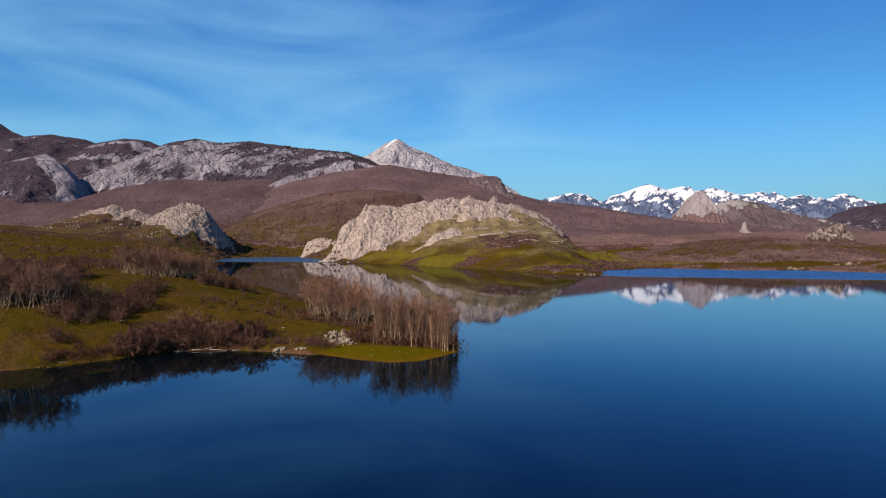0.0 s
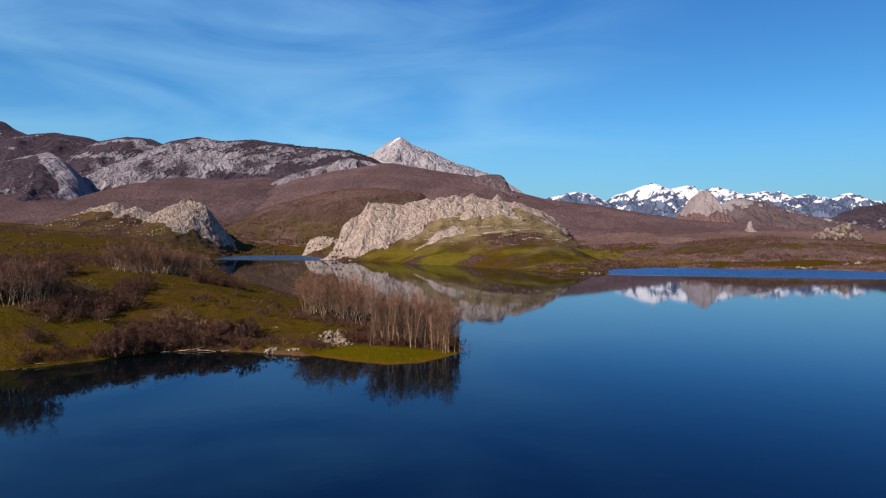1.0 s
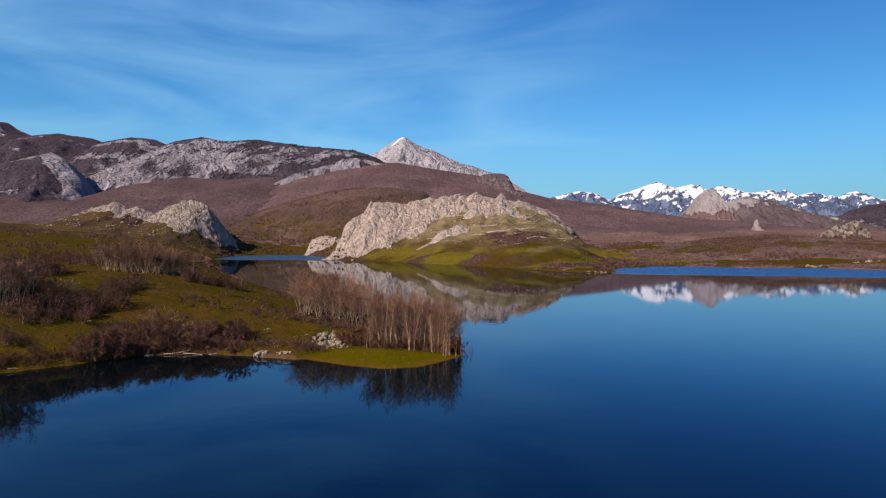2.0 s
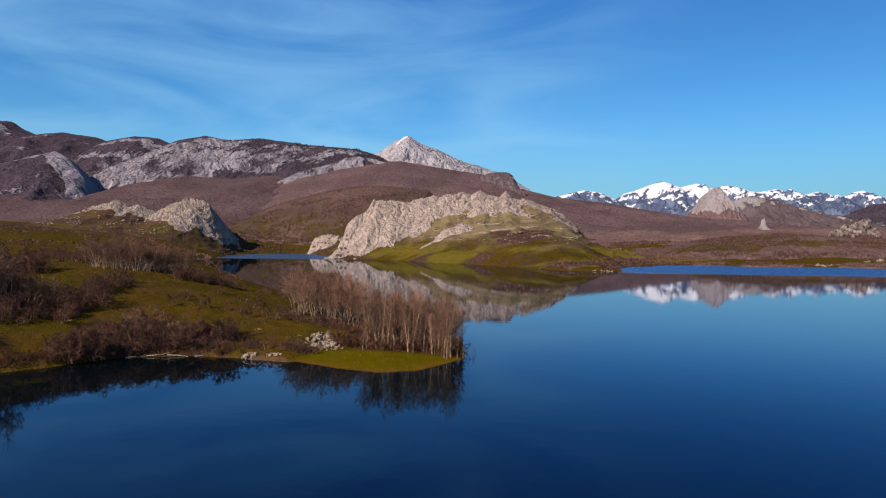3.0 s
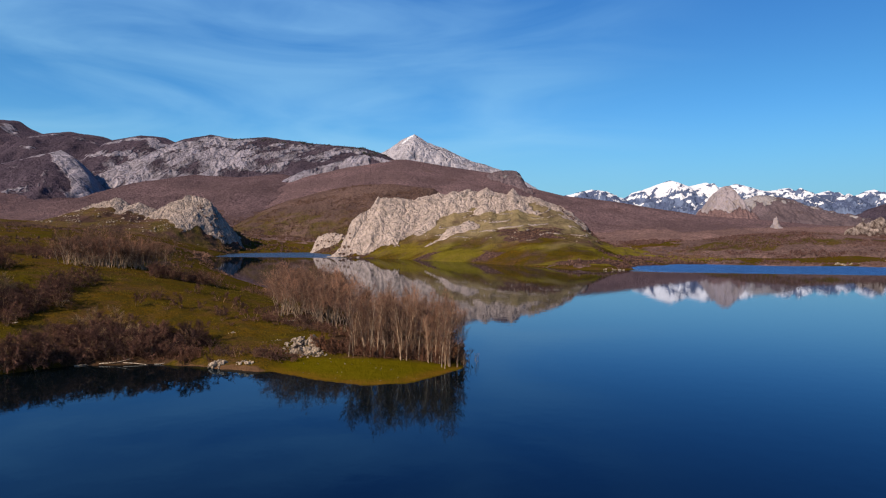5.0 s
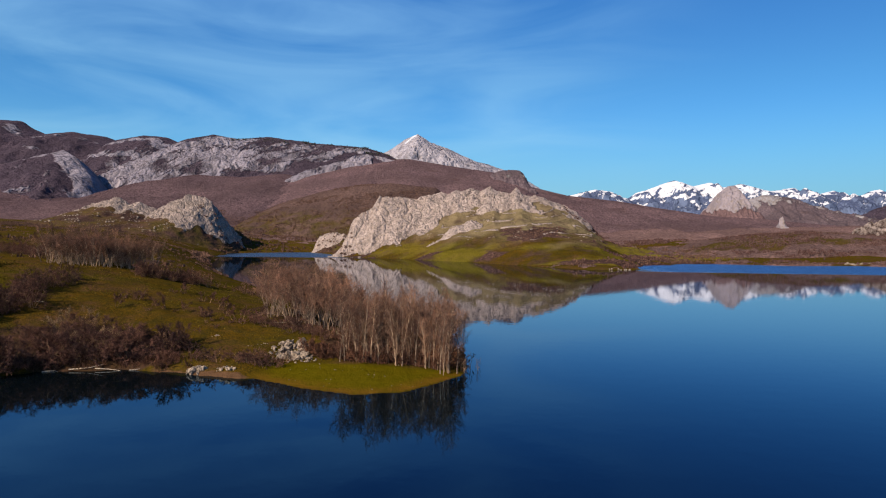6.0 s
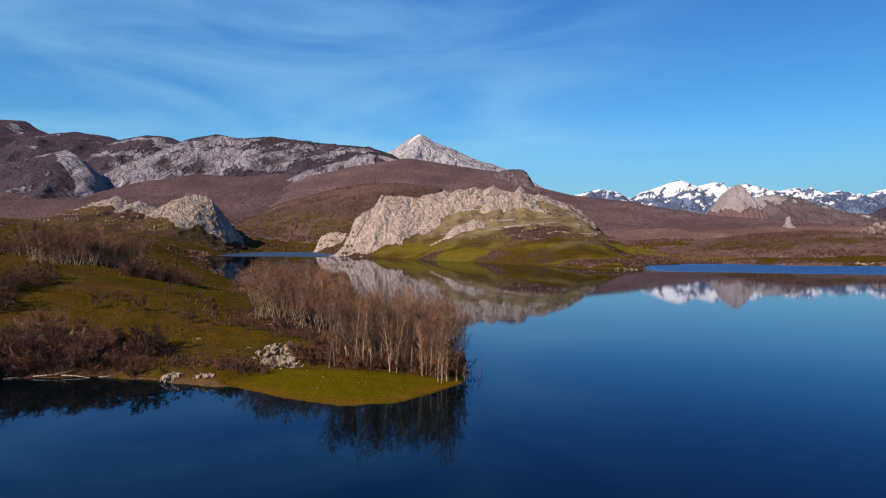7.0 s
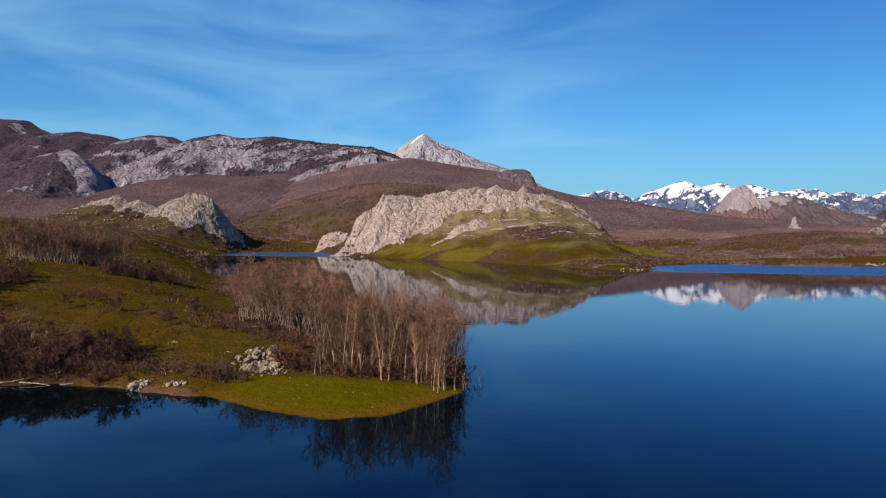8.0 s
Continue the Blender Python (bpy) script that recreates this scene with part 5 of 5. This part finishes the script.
clumps("crag_scrub", x, y, 0.9 + 1.5 * rs.rand(len(x)) ** 2, M_DARKWOOD, "dark brown scrub on the pasture of the crag", "scrub", 9, 7)
x, y, rs = strewn(900, -760, -170, 2030, 2125, 8, lambda x, y: fbm(x, y, 45, 3, 47) > 0.0)
clumps("ridge_pines", x, y, 2.0 + 4.0 * rs.rand(len(x)) ** 3, M_PINE, "dark pines along the limestone ridge", "woods", 7, 8, tall=1.3)
x, y, rs = strewn(15000, -110, -20, 108, 210, 9, lambda x, y: (inland(x, y) > 1.5) & (lawn_mask(x, y) < 0.3) & (fbm(x, y, 9, 3, 9) > -0.1))
clumps("grass_tufts", x, y, 0.12 + 0.3 * rs.rand(len(x)) ** 2, M_TUFT, "dry yellowish grass tufts on the pasture", "grass", 5, 9)


def rubble(name, x, y, size, label, seed=1):
    """Loose blocks, each a bent box of its own, joined into one mesh."""
    rs = np.random.RandomState(seed)
    z = surface(x, y)
    keep = z > 0.3
    x, y, z, size = x[keep], y[keep], z[keep], size[keep]
    n = len(x)
    box = np.array([(i, j, k) for k in (-1, 1) for j in (-1, 1) for i in (-1, 1)], float)
    v = box[None] * (0.65 + 0.5 * rs.rand(n, 8, 3)) * np.array([1.0, 0.8, 0.75]) * (1 - 0.3 * (box[None, :, 2:] > 0))
    a = rs.rand(n) * 2 * np.pi
    c, s = np.cos(a)[:, None], np.sin(a)[:, None]
    v = np.stack([v[..., 0] * c - v[..., 1] * s, v[..., 0] * s + v[..., 1] * c, v[..., 2]], -1) * size[:, None, None]
    v = v + np.stack([x, y, z + size * 0.1], -1)[:, None]
    quad = np.array([(0, 2, 3, 1), (4, 5, 7, 6), (0, 1, 5, 4), (2, 6, 7, 3), (0, 4, 6, 2), (1, 3, 7, 5)])
    faces = (np.arange(n)[:, None, None] * 8 + quad[None]).reshape(-1, 4)
    return tagged(new(name, mesh_of(name, v.reshape(-1, 3), faces, M_RUBBLE, False)), label, "rocks", kind="stuff")


x, y, rs = strewn(5500, -70, 200, 470, 745, 11, lambda x, y: (CRAG.stone(x, y) < 0.5) & (CRAG.height(x, y) > 16) & ((CRAG.ledges(x, y, CRAG.height(x, y)) > 0.3) | (fbm(x, y, 16, 3, 41) > 0.28)))
rubble("crag_rubble", x, y, 0.22 + 0.8 * rs.rand(len(x)) ** 3, "pale loose blocks along the ledges of the crag", 11)
x, y, rs = strewn(1900, -470, -310, 640, 750, 12, lambda x, y: (WEST.stone(x, y) < 0.5) & (WEST.height(x, y) > ground_height(x, y) + 3) & (fbm(x, y, 18, 3, 42) > 0.05))
rubble("western_rubble", x, y, 0.25 + 1.1 * rs.rand(len(x)) ** 3, "pale loose blocks below the western crag", 12)
x, y, rs = strewn(60000, 95, 800, 425, 900, 13, lambda x, y: (inland(x, y) > 1.0) & ((inland(x, y) < 4 + 16 * (fbm(x, y, 60, 3, 43) + 0.3)) | ((fbm(x / 2.2, y, 40, 4, 44) > 0.08) & (inland(x, y) < 330) & (np.hypot((x - 150) / 80, (y - 615) / 75) > 0.95))))
x, y = x[:13000], y[:13000]
clumps("shore_thicket", x, y, 0.8 + 1.9 * rs.rand(len(x)) ** 2, M_REDWOOD, "dark red brown thickets on the eastern shore slope", "scrub", 9, 13)
x, y, rs = strewn(26000, -420, -95, 215, 560, 14, lambda x, y: (fbm(x / 1.5, y, 26, 4, 46) > 0.08) & (inland(x, y) > 4))
clumps("heath_scrub", x, y, 0.35 + 1.3 * rs.rand(len(x)) ** 3, M_DARKWOOD, "low brown heath scrub over the western slope", "scrub", 8, 14)


# ---- rocks and driftwood on the near bank ----
def boulder_mesh(seed, size, flat=0.7):
    """An angular limestone block: a ball cut by planes and roughened."""
    rnd = random.Random(seed)
    bm = bmesh.new()
    bmesh.ops.create_icosphere(bm, subdivisions=3, radius=1.0)
    cuts = [(Vector((rnd.gauss(0, 1), rnd.gauss(0, 1), rnd.gauss(0, 0.8))).normalized(), rnd.uniform(0.32, 0.72)) for _ in range(12)]
    shift = Vector((rnd.uniform(0, 90), rnd.uniform(0, 90), 0))
    for v in bm.verts:
        for nrm, d in cuts:
            over = v.co.dot(nrm) - d
            if over > 0:
                v.co -= nrm * over * 0.92
        v.co += v.co.normalized() * (0.13 * noise.fractal(v.co * 2.3 + shift, 0.8, 2.0, 4))
        v.co = Vector((v.co.x * size, v.co.y * size * 0.75, v.co.z * size * flat))
    me = bpy.data.meshes.new("rock")
    bm.to_mesh(me)
    bm.free()
    me.materials.append(M_BOULDER)
    return me


BLOCKS = [boulder_mesh(300 + i, 1.0, f) for i, f in enumerate((0.7, 0.9, 0.6, 1.1, 0.8, 0.5))]


def outcrop(name, label, cx, cy, rx, ry, count, small, large, pile, seed, sunk=0.15):
    """A heap of blocks, each a rock of its own, set into the slope."""
    r = random.Random(seed)
    root = tagged(new(name), label, "rock")
    root.location = (cx, cy, top_of(cx, cy))
    for i in range(count):
        a, d = r.uniform(0, math.tau), math.sqrt(r.random())
        x, y = cx + rx * d * math.cos(a), cy + ry * d * math.sin(a)
        s = r.uniform(small, large) * (1.15 - 0.6 * d)
        ob = new("rock", BLOCKS[r.randrange(len(BLOCKS))])
        ob.parent = root
        ob.matrix_basis = Matrix.LocRotScale(Vector((x, y, max(top_of(x, y), 0) + pile * (1 - d * d) * r.uniform(0.35, 1.0) - s * sunk)) - root.location,
                                             Euler((r.gauss(0, 0.3), r.gauss(0, 0.3), r.uniform(0, math.tau))), (s, s, s))
    return root


outcrop("rock_heap", "pale weathered limestone rocks at the edge of the lawn", -25.6, 136.8, 3.3, 5.0, 52, 0.9, 2.4, 0.9, 1, 0.5)
outcrop("rock_heap", "pale weathered limestone rocks at the edge of the lawn", -25.0, 135.4, 4.0, 4.8, 90, 0.12, 0.45, 0.5, 21, 0.0)
outcrop("rock_heap", "pale weathered limestone rocks at the edge of the lawn", -22.4, 133.3, 1.3, 0.8, 9, 0.4, 0.9, 0.6, 2)
outcrop("bank_rocks", "low pale rocks along the muddy bank", -36.2, 125.4, 1.7, 0.9, 22, 0.4, 1.05, 0.6, 3, 0.3)
outcrop("bank_rocks", "low pale rocks along the muddy bank", -31.8, 125.0, 1.6, 0.8, 16, 0.25, 0.8, 0.5, 4, 0.3)
outcrop("pasture_rocks", "scattered white stones on the pasture", -39.4, 140.8, 1.0, 0.5, 5, 0.12, 0.4, 0.0, 5)
outcrop("pasture_rocks", "scattered white stones on the pasture", -20.6, 139.6, 2.2, 0.5, 9, 0.12, 0.4, 0.0, 6)
outcrop("pasture_rocks", "scattered white stones on the pasture", -31.0, 137.0, 2.5, 1.5, 8, 0.1, 0.3, 0.0, 7)
outcrop("bank_rocks", "low pale rocks along the muddy bank", -75.0, 106.6, 2.5, 0.6, 8, 0.12, 0.35, 0.0, 8)
outcrop("shore_rocks_and_sand", "low pale rocks and sand spits on the far lake shore", 92, 441, 9, 2.0, 14, 0.5, 1.6, 0.3, 9)
# these two heaps of flat sunken blocks stand in for pale sand spits
outcrop("shore_rocks_and_sand", "low pale rocks and sand spits on the far lake shore", 288, 542, 13, 2.5, 12, 2.2, 4.6, 0.0, 10, 0.3)
outcrop("shore_rocks_and_sand", "low pale rocks and sand spits on the far lake shore", 345, 567, 11, 3.5, 10, 1.8, 4.0, 0.3, 11, 0.3)

# small pale stones strewn over the lawn
r = random.Random(31)
for i in range(46):
    x, y = r.uniform(-24, -3), r.uniform(115, 132)
    if inland(np.array([x]), np.array([y]))[0] < 1.0:
        continue
    s = r.uniform(0.05, 0.14)
    ob = tagged(new("stone", BLOCKS[i % 6]), "small pale stone lying on the lawn", "stone", "stones on the lawn")
    ob.matrix_basis = Matrix.LocRotScale((x, y, top_of(x, y) + s * 0.2), Euler((0, 0, r.uniform(0, 6))), (s, s, s))


def driftwood(x, y, turn, length, radius, seed):
    r = random.Random(seed)
    wood = Wood()
    pts, d = bent(r, Vector((0, 0, 0)), Vector((1, 0, 0.02)), length, 6, 0.07)
    wood.limb(pts, [radius * (1.1 - 0.12 * i) for i in range(7)], 6)
    root = tagged(new("driftwood", wood.mesh("driftwood", M_DEAD)), "bleached driftwood log lying on the lake bank", "log", "driftwood")
    for i in (2, 4):
        b = Wood()
        q, _ = bent(r, pts[i], Vector((0.7, r.choice((-0.7, 0.7)), 0.03)), length * 0.25, 3, 0.1)
        b.limb(q, [radius * 0.4, radius * 0.3, radius * 0.2, 0.008], 4)
        part("branch", b.mesh("branch", M_DEAD), root)
    root.matrix_basis = pose(x, y, max(top_of(x, y), 0) + radius * 0.7, 0, 0, turn)
    return root


for i, (x, y, turn, ln, rad_) in enumerate([(-57.8, 124.5, 24, 4.6, 0.08), (-54.6, 125.6, 12, 4.6, 0.08), (-51.2, 126.3, 4, 4.0, 0.07), (-46.5, 126.8, -6, 2.6, 0.06),
                                            (-53.2, 126.0, 30, 2.2, 0.08), (-73, 109.2, 40, 2.4, 0.09)]):
    driftwood(x, y, turn, ln, rad_, 400 + i)
# grey dead stems that lie about in the hedge and by the grove
for i, (x, y, turn, ln, rad_) in enumerate([(-74.5, 147, 35, 3.5, 0.09), (-33.5, 150.5, -25, 4.2, 0.12), (-73.2, 132.5, 10, 0.9, 0.14)]):
    driftwood(x, y, turn, ln, rad_, 420 + i)
